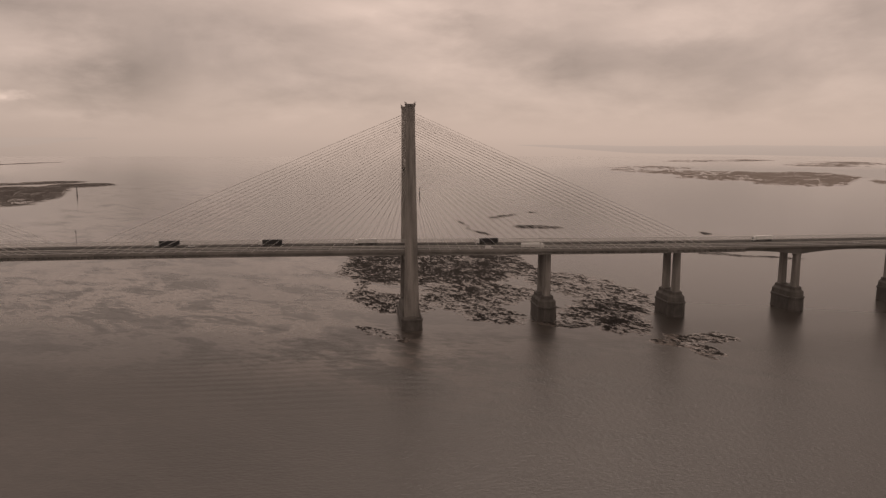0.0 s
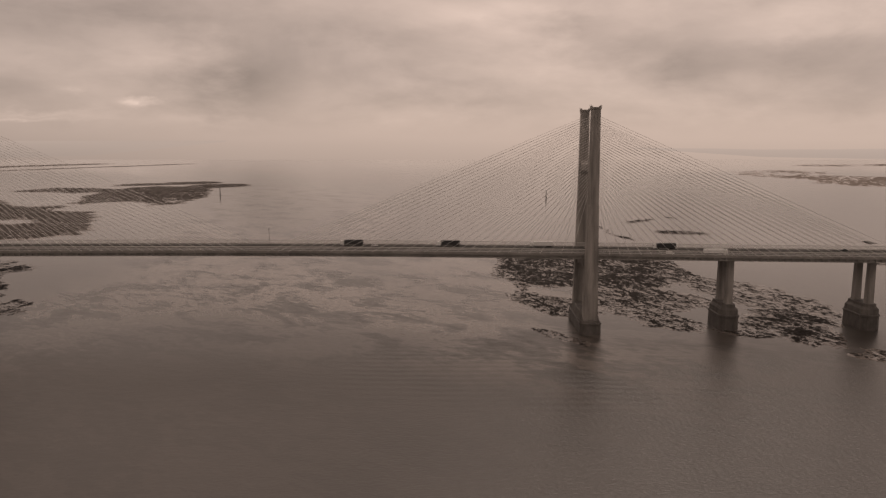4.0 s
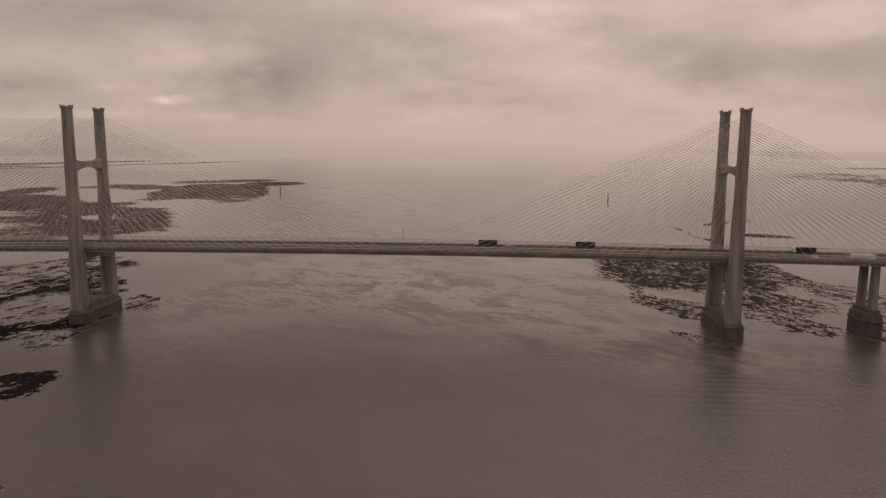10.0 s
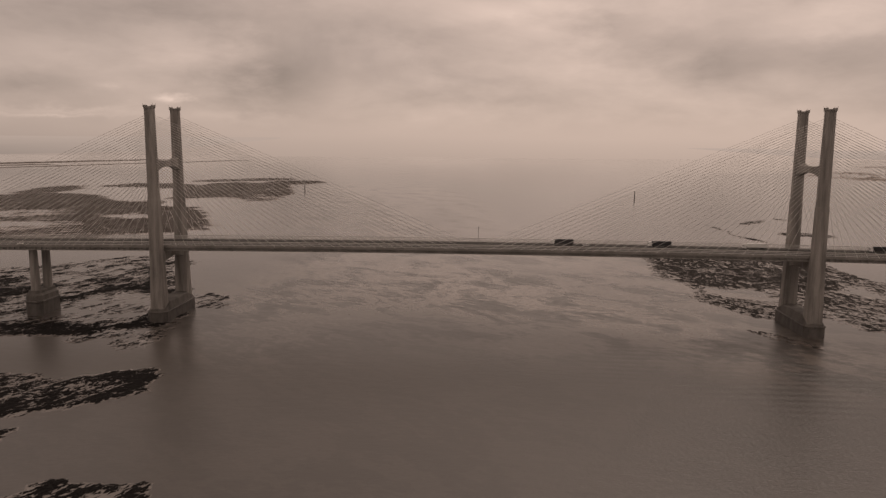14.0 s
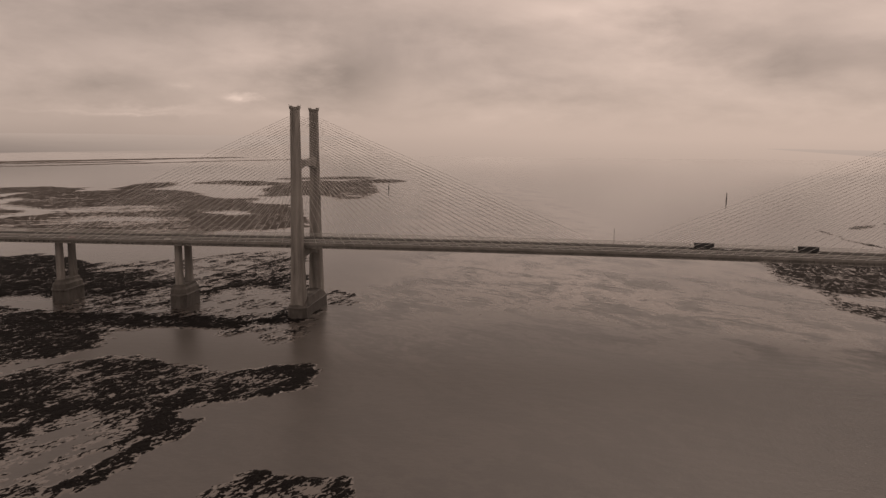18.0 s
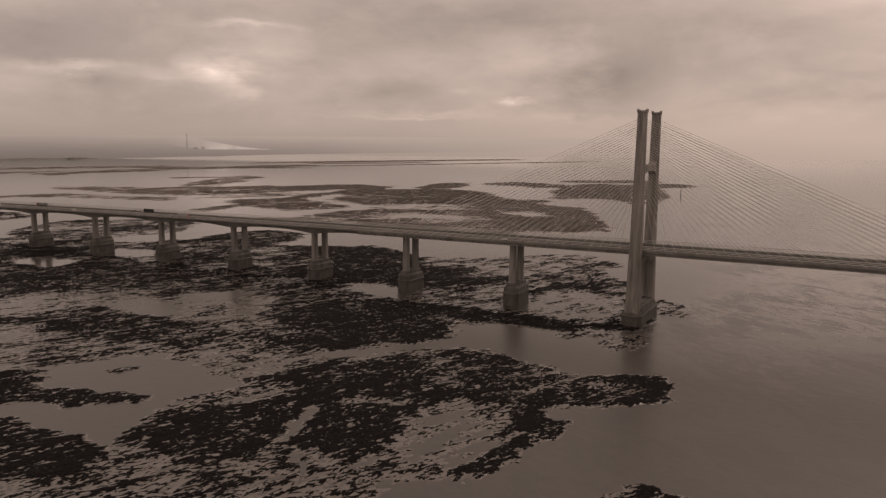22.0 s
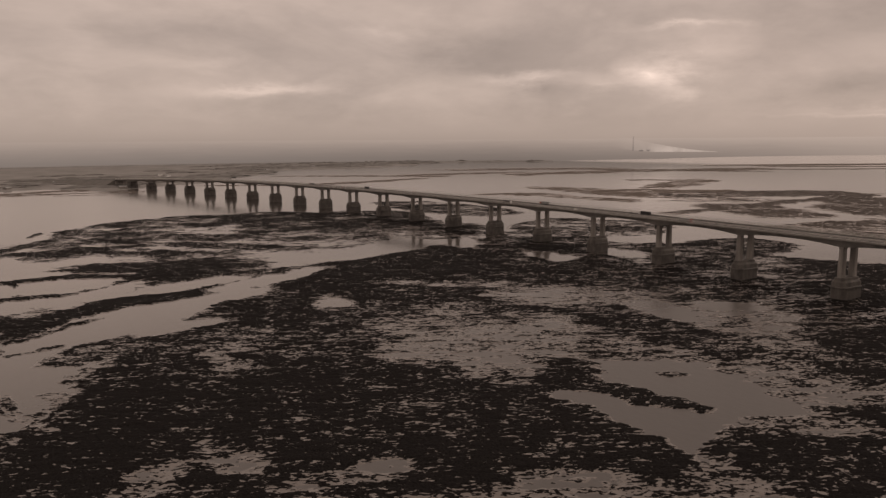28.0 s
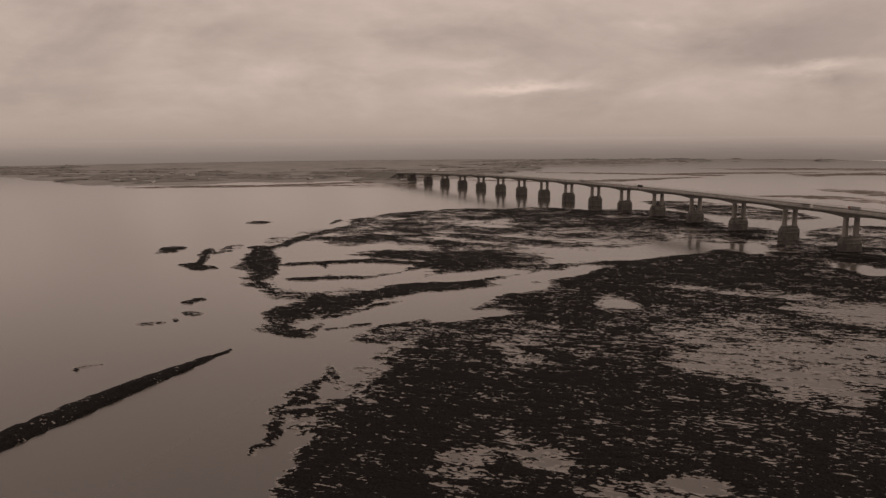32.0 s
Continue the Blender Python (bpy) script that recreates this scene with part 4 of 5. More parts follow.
EAST_FAR = [(272, 1029, 28, 14, 157, 0.85), (245, 1172, 26, 5.7, 39, 0.6), (483, 931, 13, 4.9, 85, 0.8), (439, 745, 44, 5.1, 152, 0.6),
            (314, 1232, 9.8, 5.9, 111, 0.6), (167, 1061, 65, 1.0, 90, 0.55), (177, 969, 28, 3.7, 109, 0.7), (284, 1031, 16, 5.2, 179, 0.6),
            (259, 1192, 21, 3.4, 33, 0.5)]
SAND = [(1324, 3035, 179, 125, 150, 0.4), (1219, 2703, 218, 149, 105, 0.5), (1312, 2368, 287, 182, 63, 0.5), (1442, 2192, 384, 122, 53, 0.7),
        (2033, 3886, 342, 119, 18, 0.3), (2401, 3351, 366, 203, 46, 0.3), (1570, 2145, 92, 17, 40, 0.6), (1574, 1966, 114, 33, 63, 0.5)]
CAPE_A = [(-1165, -99, 134, 81, 178, -0.7), (-972, -183, 65, 6.6, 15, -0.8), (-1161, -187, 87, 12, 7, 1.0), (-1247, -197, 35, 11, 22, 0.9),
          (-1309, -171, 56, 6.8, 160, 0.85), (-1421, -120, 73, 11, 150, 0.65), (-1485, -47, 90, 39, 176, 0.56), (-1630, 82, 101, 53, 110, 0.58),
          (-1642, 238, 62, 51, 97, 0.5), (-1291, -100, 31, 26, 165, 0.62), (-1322, -38, 49, 30, 141, 0.5), (-1141, -124, 45, 8.6, 97, 0.9),
          (-1130, -43, 40, 8.6, 64, 0.9), (-1083, -40, 39, 6.0, 130, 0.85), (-1054, -108, 38, 6.8, 88, 0.8), (-1037, -174, 46, 1.5, 17, 0.85)]
CAPE_B = [(-1099, -118, 29, 3.3, 3, 1.0), (-1164, 0, 82, 29, 61, 0.86), (-1234, 33, 57, 23, 84, 0.6), (-1213, -151, 42, 19, 18, -0.7),
          (-1095, -80, 34, 19, 92, -0.8), (-1278, -35, 37, 12, 45, 0.2), (-678, -134, 12, 2.4, 165, 0.95), (-728, -122, 21, 3.7, 152, 0.6),
          (-725, -120, 7.1, 5.2, 160, 0.8), (-731, -89, 11, 2.7, 143, 0.7), (-716, -110, 9.9, 3.8, 144, 0.7), (-1530, -117, 24, 3.4, 162, 0.6),
          (-753, -100, 24, 2.7, 18, 0.22), (-799, -71, 13, 2.5, 148, 0.5), (-1558, 276, 100, 45, 59, 0.6), (-1376, 209, 79, 29, 27, 0.4)]
CAPE_C = [(-1415, 72, 82, 28, 44, 0.55), (-1286, 106, 59, 19, 49, 0.6)]
CAPE = CAPE_A + CAPE_B + CAPE_C
FAR_BARS_A = [(-1799, 888, 96, 32, 57, 0.7), (-1656, 964, 149, 32, 13, 0.6), (-2802, 1202, 133, 36, 83, 0.75), (-2626, 1566, 176, 36, 111, 0.75),
              (-1906, 1536, 206, 49, 119, 0.6), (-2580, 2128, 333, 55, 36, 0.7), (-2401, 2996, 264, 61, 52, 0.65), (-1769, 1116, 182, 51, 6, 0.7),
              (-2736, 1082, 81, 36, 50, 0.8), (-2786, 1372, 194, 49, 79, 0.7), (-2597, 1604, 196, 44, 78, 0.75), (-2562, 2186, 365, 67, 76, 0.7),
              (-2074, 1590, 77, 19, 50, 0.8), (-1707, 1244, 173, 55, 58, 0.65)]
FAR_BARS_B = [(-2524, 812, 190, 32, 109, 0.65), (-2437, 3424, 766, 85, 62, 0.7), (-1988, 3254, 813, 36, 63, 0.75), (-3000, 1750, 350, 73, 68, 0.45),
              (-2460, -300, 350, 27, 86, 0.5), (-2355, -10, 61, 10, 84, 0.4), (-2551, -88, 166, 24, 105, 0.6), (-2525, 450, 189, 19, 63, 0.6),
              (-2900, 850, 221, 36, 56, 0.5), (-2505, -400, 170, 14, 88, 0.85), (-2570, -100, 180, 13, 105, 0.85)]
FAR_BARS = FAR_BARS_A + FAR_BARS_B


def shelf_height(x, y, lands, ragged=5.0, grain=15.0, strike=1.15, slim=3.2, wide=0.7, clean=0.0):
    """Height of the rock above low water: patches laid over one another, worn into ledges and pools."""
    c, s = math.cos(strike), math.sin(strike)
    u, v = x * c + y * s, (y * c - x * s)
    wx = x + ragged * 3.0 * fbm(x, y, ragged * 5, 5, 3, 0.6)
    wy = y + ragged * 3.0 * fbm(x, y, ragged * 5, 5, 9, 0.6)
    # edges fray along the strike of the ledges
    fray = ragged * 3.0 * fbm(u * 0.6, v * 2.2, grain * 1.2, 4, 55, 0.75)
    wx, wy = wx + fray * c, wy + fray * s
    level = np.full_like(x, -0.55)
    for cx, cy, a, b, turn, k in lands:
        near = np.nonzero((np.abs(x - cx) < a + 30 + 2 * ragged) & (np.abs(y - cy) < a + 30 + 2 * ragged))
        if len(near[0]) == 0:
            continue
        soft = min(0.4 * b, 5.0 + ragged) if k > 0.3 else min(0.55 * b, 9.0 + ragged)
        w = blur(patch(wx[near], wy[near], cx, cy, a, b, turn) + 0.4 * soft, soft)
        level[near] += (k - level[near]) * w
    # the headland and the banks under the bridge are worn into broader ledges with cleaner edges
    worn = np.maximum(np.clip((-x - 840) / 180, 0, 1), 0.6 * np.clip((y - 390) / 80, 0, 1)) * (ragged < 6) + clean
    ledge = fbm(u, v * slim, grain, 5, 21, 0.8) * (2.7 - 0.6 * worn)
    broad = fbm(u, v * 1.6, grain * 4, 3, 41) * (wide + 0.5 * worn)
    # closed rock has few gaps, open water no stray stones
    stir = np.clip((level + 0.5) / 0.45, 0, 1) * (1 - 0.38 * np.clip((level - 0.72) / 0.2, 0, 1))
    return (level - 0.15 - 0.16 * worn + (ledge + broad) * stir) * (1 + 1.2 * worn)


def shelf(name, x0, x1, y0, y1, step, mat, label, fringe=0.025, islet=70.0, islet_label="dark weed-covered rock islet in shallow water", **kw):
    nx, ny = int((x1 - x0) / step) + 1, int((y1 - y0) / step) + 1
    gx, gy = np.meshgrid(np.linspace(x0, x1, nx), np.linspace(y0, y1, ny))
    h = shelf_height(gx, gy, **kw)
    q = (np.arange(ny - 1)[:, None] * nx + np.arange(nx - 1)[None, :]).ravel()
    quads = np.stack([q, q + 1, q + nx + 1, q + nx], 1)
    z = np.where(h > 0, 0.08 + np.clip(h, 0, 1.5) * 0.75, 0.03 + h * 0.15)
    hf = h.ravel()
    quads = quads[(hf[quads] > -fringe).any(1)]
    used, inverse = np.unique(quads, return_inverse=True)
    co = np.stack([gx.ravel()[used], gy.ravel()[used], z.ravel()[used]], 1)
    quads = inverse.reshape(-1, 4)
    low = np.clip(1.0 - hf[used] / 0.9, 0.0, 1.0) + np.clip(-hf[used], 0.0, 0.3)
    # label the pieces that hang together
    mark = np.arange(len(co))
    while True:
        least = mark[quads].min(1)
        nxt = mark.copy()
        for c in range(4):
            np.minimum.at(nxt, quads[:, c], least)
        nxt = nxt[nxt]
        if (nxt == mark).all():
            break
        mark = nxt
    owner = mark[quads[:, 0]]
    ids, size = np.unique(owner, return_counts=True)
    order = np.argsort(-size)
    islets = [ids[o] for o in order[1:25] if size[o] * step * step > islet]
    rest = ~np.isin(owner, islets)
    land_mesh(name, co, low, quads[rest], mat, label, "tidal rocks", kind="stuff")
    for k in islets:
        land_mesh("rock_islet", co, low, quads[owner == k], mat, islet_label, "rock islet", "rock islets off the shelf")


def land_mesh(name, co, low, quads, mat, label, category, group="", kind=""):
    used, inverse = np.unique(quads, return_inverse=True)
    me = bpy.data.meshes.new(name)
    me.vertices.add(len(used))
    me.vertices.foreach_set("co", co[used].astype(np.float32).ravel())
    me.loops.add(quads.size)
    me.loops.foreach_set("vertex_index", inverse.ravel().astype(np.int32))
    me.polygons.add(len(quads))
    me.polygons.foreach_set("loop_start", np.arange(0, quads.size, 4, dtype=np.int32))
    me.materials.append(mat)
    me.update(calc_edges=True)
    me.attributes.new("lowness", "FLOAT", "POINT").data.foreach_set("value", low[used].astype(np.float32))
    return tagged(new(name, me), label, category, group, kind)


LAND = BASE + WEST + FLATS + BANK + ISLES + FRINGE + HEAD + SPECKS + CAPE
MUDDY = "low brown mud islet exposed at low tide"
shelf("rock_shelf", -800, -290, -260, 420, 1.0, ROCK, "dark weed-covered tidal rock shelf broken by shallow pools", lands=LAND)
shelf("rock_shelf", -800, -290, 420, 800, 1.4, ROCK, "dark weedy rocks and mud round the bridge piers", lands=LAND)
shelf("rock_shelf", -1140, -800, -360, 800, 1.4, ROCK, "dark weedy rock shelf and a long rock ridge beside a channel", lands=LAND)
shelf("rock_shelf", -1780, -1140, -360, 800, 1.8, ROCK, "dark rocky headland with winding channels of water", lands=LAND)
shelf("rock_shelf", -60, 520, 370, 1280, 1.4, ROCK_EAST, "dark weedy rocks beside the bridge pylon", lands=EAST + EAST_FAR, strike=-1.15, slim=2.6, grain=9.0, ragged=6.0)
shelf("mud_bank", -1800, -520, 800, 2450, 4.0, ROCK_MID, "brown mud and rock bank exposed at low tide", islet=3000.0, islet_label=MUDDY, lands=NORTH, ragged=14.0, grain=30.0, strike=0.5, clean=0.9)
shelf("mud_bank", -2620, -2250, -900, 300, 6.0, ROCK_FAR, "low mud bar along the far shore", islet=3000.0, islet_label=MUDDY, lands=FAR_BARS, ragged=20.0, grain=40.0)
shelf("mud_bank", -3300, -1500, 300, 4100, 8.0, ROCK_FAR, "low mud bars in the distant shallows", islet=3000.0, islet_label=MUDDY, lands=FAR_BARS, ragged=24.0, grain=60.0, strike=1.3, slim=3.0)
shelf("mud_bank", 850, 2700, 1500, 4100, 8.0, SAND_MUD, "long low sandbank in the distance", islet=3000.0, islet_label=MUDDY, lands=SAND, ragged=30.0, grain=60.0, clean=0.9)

# training wall: a straight ridge of tipped stone
rng = random.Random(5)
rings = []
for i in range(60):
    u = i / 59
    x, y = -822 + 240 * u, -170 - 143 * u - 4 * math.sin(u * 5)
    w, hgt = 1.0 + 10.0 * min(1, u * 3) ** 0.6, 0.4 + 2.8 * min(1.0, u * 4)
    j = lambda k: rng.uniform(-k, k)
    nx, ny = 0.55, 0.835
    rings.append([(x + o * w * nx + j(1.5), y + o * w * ny + j(1.5), z * hgt + j(0.35) * (z > 0)) for o, z in ((-1, -0.3), (-0.8, 0.3), (-0.3, 0.9), (0.2, 1.0), (0.7, 0.5), (1, -0.3))])
tagged(new("training_wall", mesh_of("training_wall", *loft(rings), ROCK)), "long dark ridge of tipped weedy stone", "stone wall")

# ---- far shore and distance ----
verts, faces = [], []
edge = lambda y: max(-3900, -2560 - 0.00045 * max(0, -y - 250) ** 2 - 1.1 * min(max(0, y - 60), 800) - 0.5 * max(0, y - 860)) + 90 * math.sin(y * 0.006) + 40 * math.sin(y * 0.021 + 1)
ys = [-3000 + 40 * i for i in range(170)]
for y in ys:
    e = edge(y)
    verts += [(e, y, -0.3), (e - 25, y, 0.8), (e - 90, y, 3.0), (-7000, y, 4.0)]
for i in range(len(ys) - 1):
    faces += [(i * 4 + k, i * 4 + 4 + k, i * 4 + 5 + k, i * 4 + 1 + k) for k in range(3)]
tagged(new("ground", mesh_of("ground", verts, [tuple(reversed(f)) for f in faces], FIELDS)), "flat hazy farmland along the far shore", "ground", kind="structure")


def far_wood(x, y, long, deep, tall, turn, seed):
    """A low belt of trees far off: an uneven ridge of crowns."""
    r = random.Random(seed)
    k = max(6, int(long / 16))
    rings = []
    for i in range(k + 1):
        u = i / k - 0.5
        t = (0.35 + 0.65 * r.random()) * tall * (1 - (2 * abs(u)) ** 6 * 0.7)
        c, q = math.cos(turn), math.sin(turn)
        ring = []
        for o, h in ((-1, 0), (-0.8, 0.6), (-0.2, 1.0), (0.4, 0.85), (0.9, 0.5), (1, 0)):
            px, py = u * long + r.uniform(-4, 4), o * deep * (0.7 + 0.5 * r.random())
            ring.append((x + px * c - py * q, y + px * q + py * c, 2.5 + h * t))
        rings.append(ring)
    return loft(rings)


# tree tones lifted close to the fields; the haze is in the colour
WOOD = mottled("haze_paled_trees", (0.125, 0.119, 0.112), (0.175, 0.167, 0.157), 0.05, 0.95, None, 0.0, fine=0.3)
rng = random.Random(11)
belts = []
for i in range(260):
    y = rng.uniform(-1900, 3000)
    x = edge(y) - 110 - abs(rng.gauss(0, 1)) * 420
    belts.append(far_wood(x, y, rng.uniform(60, 300), rng.uniform(8, 26), rng.uniform(4, 10), rng.uniform(1.2, 1.95), i))
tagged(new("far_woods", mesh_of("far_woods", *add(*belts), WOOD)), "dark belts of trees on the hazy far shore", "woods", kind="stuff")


def far_shed(x, y, w, d, h, turn, mat):
    e = base("far_building", x, y, 2.5, "small pale building among trees on the far shore", "building", "buildings on the far shore")
    piece("wall", loft([oct_ring(x, y, z, w, d, 0.2, turn) for z in (2.3, 2.5 + h)]), mat, e)
    c, q = math.cos(turn), math.sin(turn)
    pts = lambda yy, z: [(x + px * c - yy * q, y + px * q + yy * c, z) for px in (-w / 2 - 0.4, w / 2 + 0.4)]
    (a, b), (p, r), (f, g) = pts(-d / 2 - 0.4, 2.5 + h), pts(d / 2 + 0.4, 2.5 + h), pts(0, 2.5 + h + d * 0.22)
    piece("roof", ([a, b, r, p, f, g], [(0, 1, 5, 4), (2, 3, 4, 5), (0, 4, 3), (1, 2, 5), (0, 3, 2, 1)]), GREY, e)


for i in range(26):
    y = rng.choice((rng.gauss(-700, 120), rng.gauss(-150, 300), rng.gauss(700, 260), rng.uniform(-1500, 1900)))
    x = edge(y) - 60 - abs(rng.gauss(0, 1)) * 380
    far_shed(x, y, rng.uniform(10, 24), rng.uniform(8, 13), rng.uniform(3, 6), rng.uniform(0, 3), rng.choice((WHITE, GREY, CONCRETE, CONCRETE)))
def distance_strip(name, angles, lows, z1, mat, hills=0.0, seed=0, far=4480.0):
    """A strip of distance over a shoreline; angles in degrees to the left of north, lows: the shoreline's height at each."""
    k = 90
    v, f = [], []
    for i in range(k + 1):
        u = i / k
        deg = angles[0] + (angles[-1] - angles[0]) * u
        a = radians(deg)
        z0 = float(np.interp(-deg, [-q for q in angles], lows))
        x, y = -190 - far * math.sin(a), -30 + far * math.cos(a)
        rise = hills * (math.sin(9 * u + seed) + 0.6 * math.sin(23 * u + 2 * seed) + 0.3 * math.sin(61 * u))
        v += [(x, y, z0 - 0.5), (x, y, max(z0, z1 + rise))]
    for i in range(k):
        f.append((2 * i, 2 * i + 2, 2 * i + 3, 2 * i + 1))
    return tagged(new(name, mesh_of(name, v, f, mat)), "hazy distant shore under an overcast sky", "distant land", kind="structure")


# haze gradients given off as emission by the distant strips
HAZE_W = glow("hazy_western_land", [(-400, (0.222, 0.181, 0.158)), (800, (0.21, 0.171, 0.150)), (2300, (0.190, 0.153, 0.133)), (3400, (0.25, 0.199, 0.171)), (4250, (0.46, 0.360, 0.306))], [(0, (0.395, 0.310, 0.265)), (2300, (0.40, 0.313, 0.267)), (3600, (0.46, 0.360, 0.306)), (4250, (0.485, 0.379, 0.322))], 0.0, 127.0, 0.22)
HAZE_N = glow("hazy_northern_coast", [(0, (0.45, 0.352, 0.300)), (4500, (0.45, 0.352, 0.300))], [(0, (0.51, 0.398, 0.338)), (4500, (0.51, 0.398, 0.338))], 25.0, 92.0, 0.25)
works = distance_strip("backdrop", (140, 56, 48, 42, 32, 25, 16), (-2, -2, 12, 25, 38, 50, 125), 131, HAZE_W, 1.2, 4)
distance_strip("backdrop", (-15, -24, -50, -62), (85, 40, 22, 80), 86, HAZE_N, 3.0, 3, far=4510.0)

# a works with a chimney and drifting smoke, far inland, all self-lit in haze tones
FAINT = glow("hazy_works", [(0, (0.185, 0.149, 0.130)), (4500, (0.185, 0.149, 0.130))], [(0, (0.33, 0.26, 0.223)), (4500, (0.33, 0.26, 0.223))], 55.0, 142.0, 0.1)


def far_point(deg, z, far=4470.0):
    a = radians(deg)
    return -190 - far * math.sin(a), -30 + far * math.cos(a), z


ring = lambda deg, z, w: oct_ring(*far_point(deg, z), w, w, w * 0.29)
piece("chimney", loft([ring(49.5, z, w) for z, w in ((60, 9), (136, 6), (138, 7), (141, 7))]), FAINT, works, "tall thin chimney in the haze")
for deg, z0, z1, w in ((48.4, 56, 66, 26), (48.9, 56, 61, 30)):
    piece("works_building", loft([ring(deg, z, w * k) for z, k in ((z0, 1), (z1, 1), (z1 + 2, 0.8))]), FAINT, works)


def smoke():
    """White smoke, thin and torn, thinning upwards; its daylight is put in as emission."""
    m = bpy.data.materials.new("drifting_smoke")
    m.use_nodes = True
    n, l = nodes_of(m.node_tree)
    g = n.new("ShaderNodeNewGeometry")
    s = n.new("ShaderNodeSeparateXYZ")
    l.new(g.outputs["Position"], s.inputs[0])
    thin = n.new("ShaderNodeMapRange")
    thin.inputs[1].default_value, thin.inputs[2].default_value, thin.inputs[3].default_value, thin.inputs[4].default_value = 52.0, 185.0, 1.0, 0.0
    l.new(s.outputs[2], thin.inputs[0])
    torn = ramp(n, [(0.34, 0.55), (0.62, 1.0)])
    l.new(noise_at(n, l, 0.012, 5, 0.6), torn.inputs[0])
    e, t, mx = n.new("ShaderNodeEmission"), n.new("ShaderNodeBsdfTransparent"), n.new("ShaderNodeMixShader")
    e.inputs[0].default_value = (0.53, 0.425, 0.368, 1)
    drift = n.new("ShaderNodeMapRange")
    drift.inputs[1].default_value, drift.inputs[2].default_value = -3650.0, -3450.0
    l.new(s.outputs[0], drift.inputs[0])
    l.new(math_node(n, l, "MULTIPLY", math_node(n, l, "MULTIPLY", thin.outputs[0], torn.outputs[0]), drift.outputs[0]), mx.inputs[0])
    l.new(t.outputs[0], mx.inputs[1])
    l.new(e.outputs[0], mx.inputs[2])
    l.new(mx.outputs[0], n.new("ShaderNodeOutputMaterial").inputs[0])
    return m


v, f = [], []
for i in range(25):
    u = i / 24
    deg, top = 43.6 + 7.4 * u, 54 + 100 * u ** 1.5
    low = 52 + 22 * max(0.0, u - 0.62) * 2.6
    v += [far_point(deg, low, 4460.0), far_point(deg, (low + top) / 2, 4450.0), far_point(deg, top, 4460.0)]
for i in range(24):
    f += [(3 * i + k, 3 * i + 3 + k, 3 * i + 4 + k, 3 * i + 1 + k) for k in range(2)]
piece("smoke", (v, f), smoke(), works, "pale drifting smoke", smooth=True)


# ---- traffic ----
def lorry(box, cab):
    e = base("lorry", 0, 0, 0, "", "lorry")
    piece("trailer", block(-8.2, 5.2, -1.25, 1.25, 1.15, 4.1, 0.08), box, e)
    piece("chassis", block(-8.0, 7.4, -0.6, 0.6, 0.7, 1.15, 0.05), STEEL, e)
    c = piece("cab", loft([oct_ring(6.9, 0, z, w, 2.45, 0.2) for z, w in ((0.6, 2.3), (2.2, 2.3), (3.3, 1.9), (3.6, 1.6))]), cab, e)
    piece("windscreen", block(7.75, 8.07, -1.1, 1.1, 1.9, 2.9, 0.05), GLASS, c)
    for x in (-6.6, -5.3, -4.0, 4.4, 7.1):
        for y in (-1.05, 1.05):
            piece("wheel", wheel(x, y, 0.5, 0.35), RUBBER, e)
    return e


def car(paint, long=4.4, tall=1.5, kind="car"):
    e = base(kind, 0, 0, 0, "", kind)
    a = long / 2
    body = piece("body", loft([oct_ring(0, 0, z, w, d, 0.3) for z, w, d in ((0.3, long - 0.2, 1.7), (0.55, long, 1.8), (0.95, long - 0.1, 1.78))]), paint, e)
    if kind == "van":
        piece("load_space", loft([oct_ring(-0.5, 0, z, w, d, 0.25) for z, w, d in ((0.95, long - 1.2, 1.78), (tall - 0.2, long - 1.5, 1.7), (tall, long - 1.8, 1.5))]), paint, e)
        piece("windscreen", block(a - 1.35, a - 0.95, -0.75, 0.75, 1.05, 1.7, 0.05), GLASS, e)
    else:
        piece("cabin", loft([oct_ring(-0.25, 0, z, w, d, 0.3) for z, w, d in ((0.95, long * 0.62, 1.6), (tall - 0.06, long * 0.40, 1.36))]), GLASS, e)
        piece("roof", loft([oct_ring(-0.25, 0, z, w, d, 0.25) for z, w, d in ((tall - 0.06, long * 0.40, 1.38), (tall, long * 0.36, 1.25))]), paint, body)
    for x in (-a * 0.62, a * 0.62):
        for y in (-0.8, 0.8):
            piece("wheel", wheel(x, y, 0.33, 0.24), RUBBER, e)
    return e


kinds = {"dark lorry": (lorry(DARK, WHITE), "lorry with a dark curtained trailer and pale cab"), "white lorry": (lorry(WHITE, WHITE), "lorry with a white box trailer"),
         "grey lorry": (lorry(GREY, RED), "lorry with a grey trailer and dull red cab"), "white van": (car(WHITE, 5.6, 2.4, "van"), "white panel van"),
         "white car": (car(WHITE), "small white car"), "dark car": (car(DARK), "dark saloon car"), "grey car": (car(GREY), "grey hatchback car"), "red car": (car(RED), "dull red car")}
used_kinds = set()


def drive(kind, s, lane, west):
    """Put a vehicle on the road; lane 0 is the slow lane. The near carriageway runs west to east."""
    ob, label = kinds[kind]
    o = 12.6 - 3.65 * lane
    x, y, a, z = line(s)
    px, py, pz = at_line(s, o if west else -o, 0.015)
    m = Matrix.Translation((px, py, pz)) @ Matrix.Rotation(a + (math.pi if west else 0.0), 4, "Z")
    if kind in used_kinds:
        t = copy_thing(ob, m)
    else:
        used_kinds.add(kind)
        t = ob
        t.matrix_basis = m
    tagged(t, label + " on the bridge", t["category"], "traffic on the bridge")


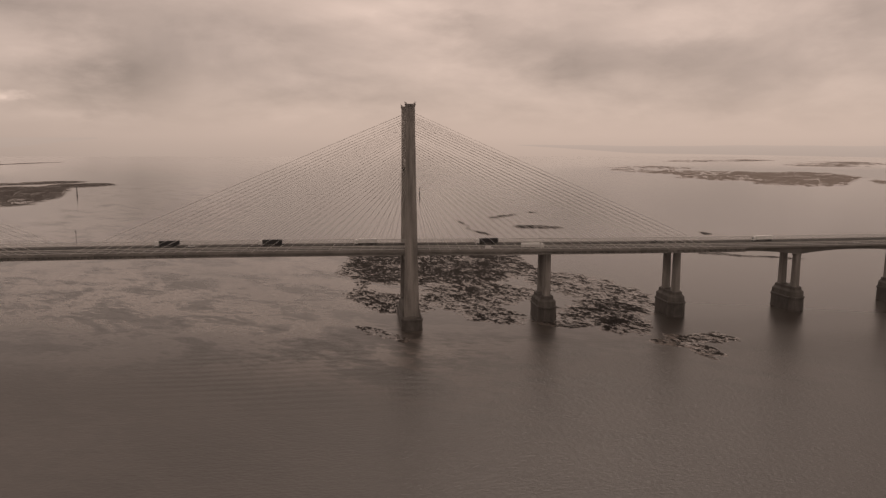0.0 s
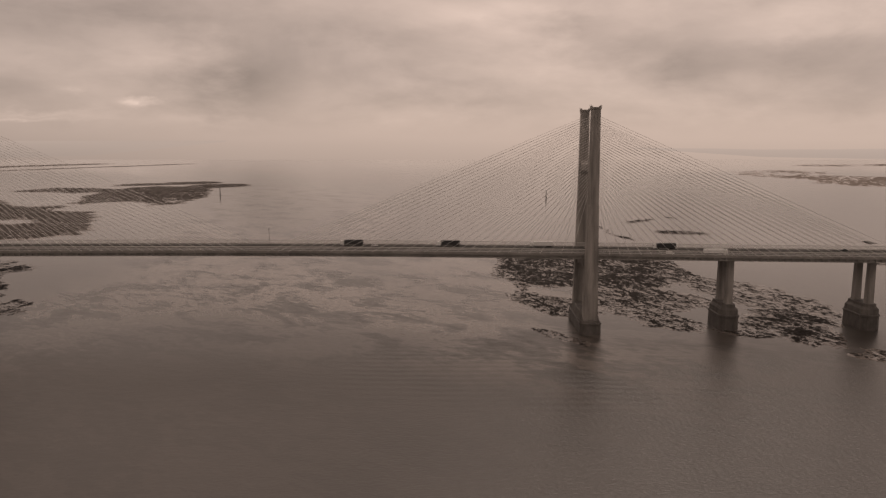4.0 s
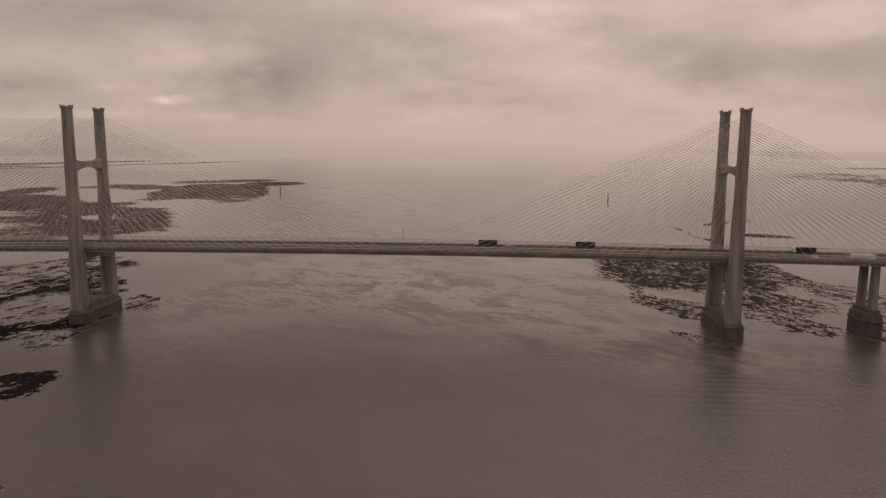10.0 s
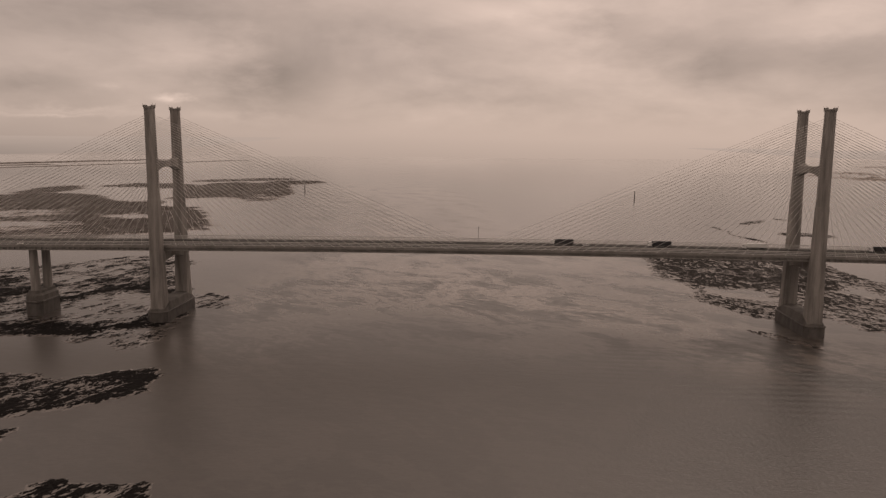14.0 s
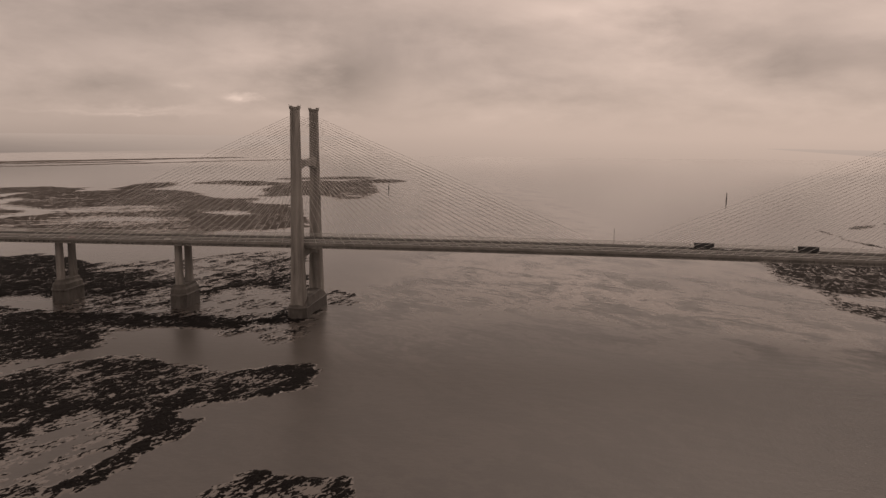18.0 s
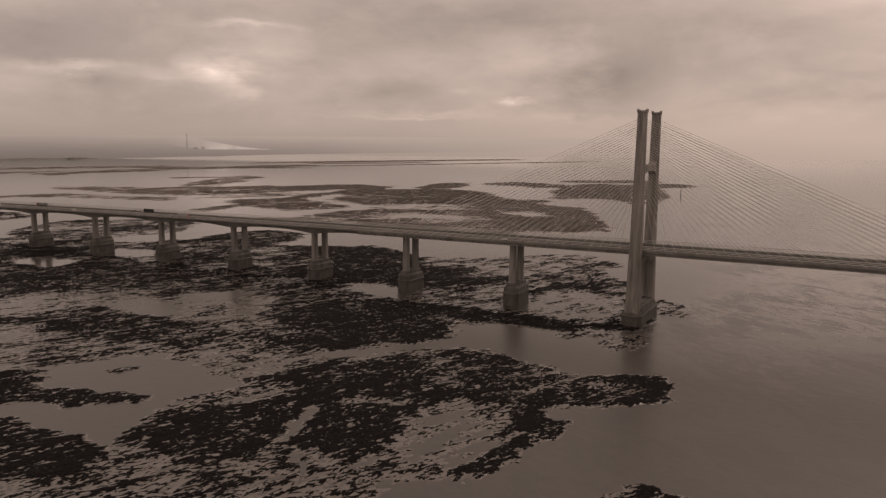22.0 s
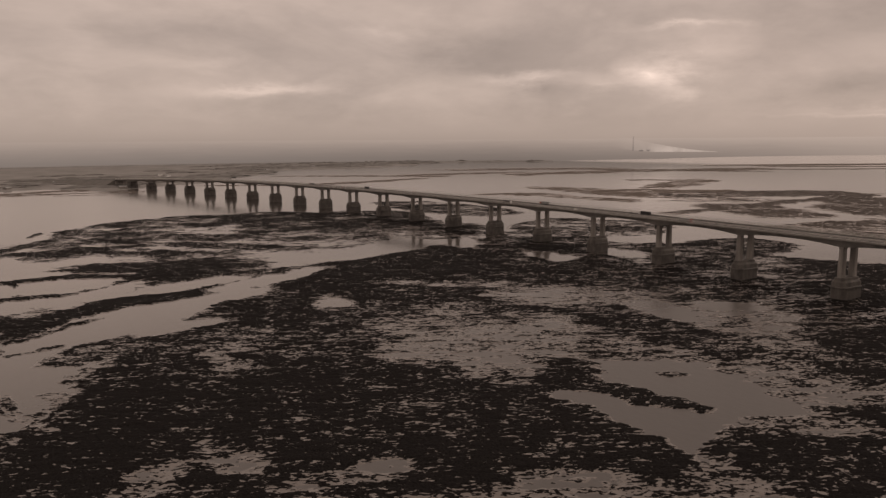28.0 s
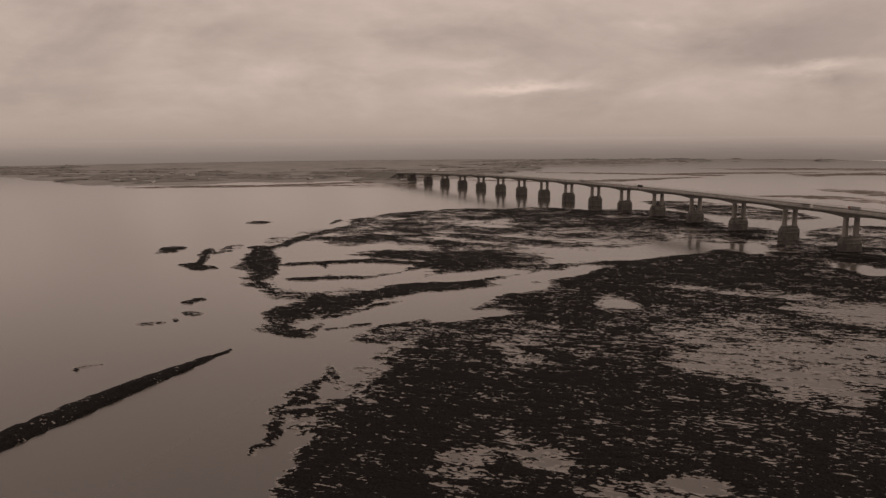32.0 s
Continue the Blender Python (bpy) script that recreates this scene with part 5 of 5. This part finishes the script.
for kind, s, lane, west in [("white car", -90, 0, False), ("dark car", -188, 0, True), ("white lorry", -278, 0, True), ("white car", -345, 1, False),
                            ("dark lorry", -58, 0, True), ("white van", -55, 0, False), ("white lorry", -86, 0, False), ("white lorry", 30, 0, True), ("dark lorry", 97, 0, True), ("dark lorry", 167, 0, True),
                            ("white car", 150, 1, True), ("grey car", 272, 1, False), ("dark car", 395, 1, False), ("grey car", 440, 0, True), ("white car", 561, 0, False),
                            ("red car", 640, 0, False), ("grey lorry", 918, 0, False), ("dark lorry", 994, 1, True), ("dark car", 1018, 0, True), ("white van", 1083, 0, False), ("grey lorry", 1170, 0, True),
                            ("dark lorry", 1216, 0, False), ("dark lorry", 1640, 0, True), ("grey lorry", 1690, 0, False), ("grey lorry", 1840, 0, True), ("white car", 1330, 0, False)]:
    drive(kind, s, lane, west)

# ---- navigation beacons and the bridge's mast ----
def beacon(x, y):
    e = base("navigation_beacon", x, y, 0, "dark steel navigation beacon standing in the water", "beacon", "navigation beacons")
    piece("pile", loft([oct_ring(x, y, z, w, w, w * 0.25) for z, w in ((-3, 2.6), (5, 2.4), (5.3, 3.2), (6.0, 3.2))]), STEEL, e)
    piece("tower", loft([oct_ring(x, y, z, w, w, w * 0.25) for z, w in ((6.0, 2.0), (13, 1.5), (15, 1.4))]), STEEL, e)
    piece("gallery", loft([oct_ring(x, y, z, w, w, w * 0.25) for z, w in ((15, 2.4), (15.3, 2.6), (15.7, 2.6))]), STEEL, e)
    piece("lantern", loft([oct_ring(x, y, z, w, w, w * 0.25) for z, w in ((15.7, 1.5), (17.2, 1.5), (18, 0.4))]), GREY, e)


beacon(-632, 1748)
beacon(150, 1634)
mx, my, mz = at_line(228, 16.6)
mast = base("lamp_mast", mx, my, mz, "thin steel mast standing on the bridge's far edge", "mast")
piece("pole", tube((mx, my, mz), (mx, my, mz + 11), 0.16), STEEL, mast)
piece("head", block(mx - 0.5, mx + 0.5, my - 0.5, my + 0.3, mz + 11, mz + 11.5, 0.05), STEEL, mast)
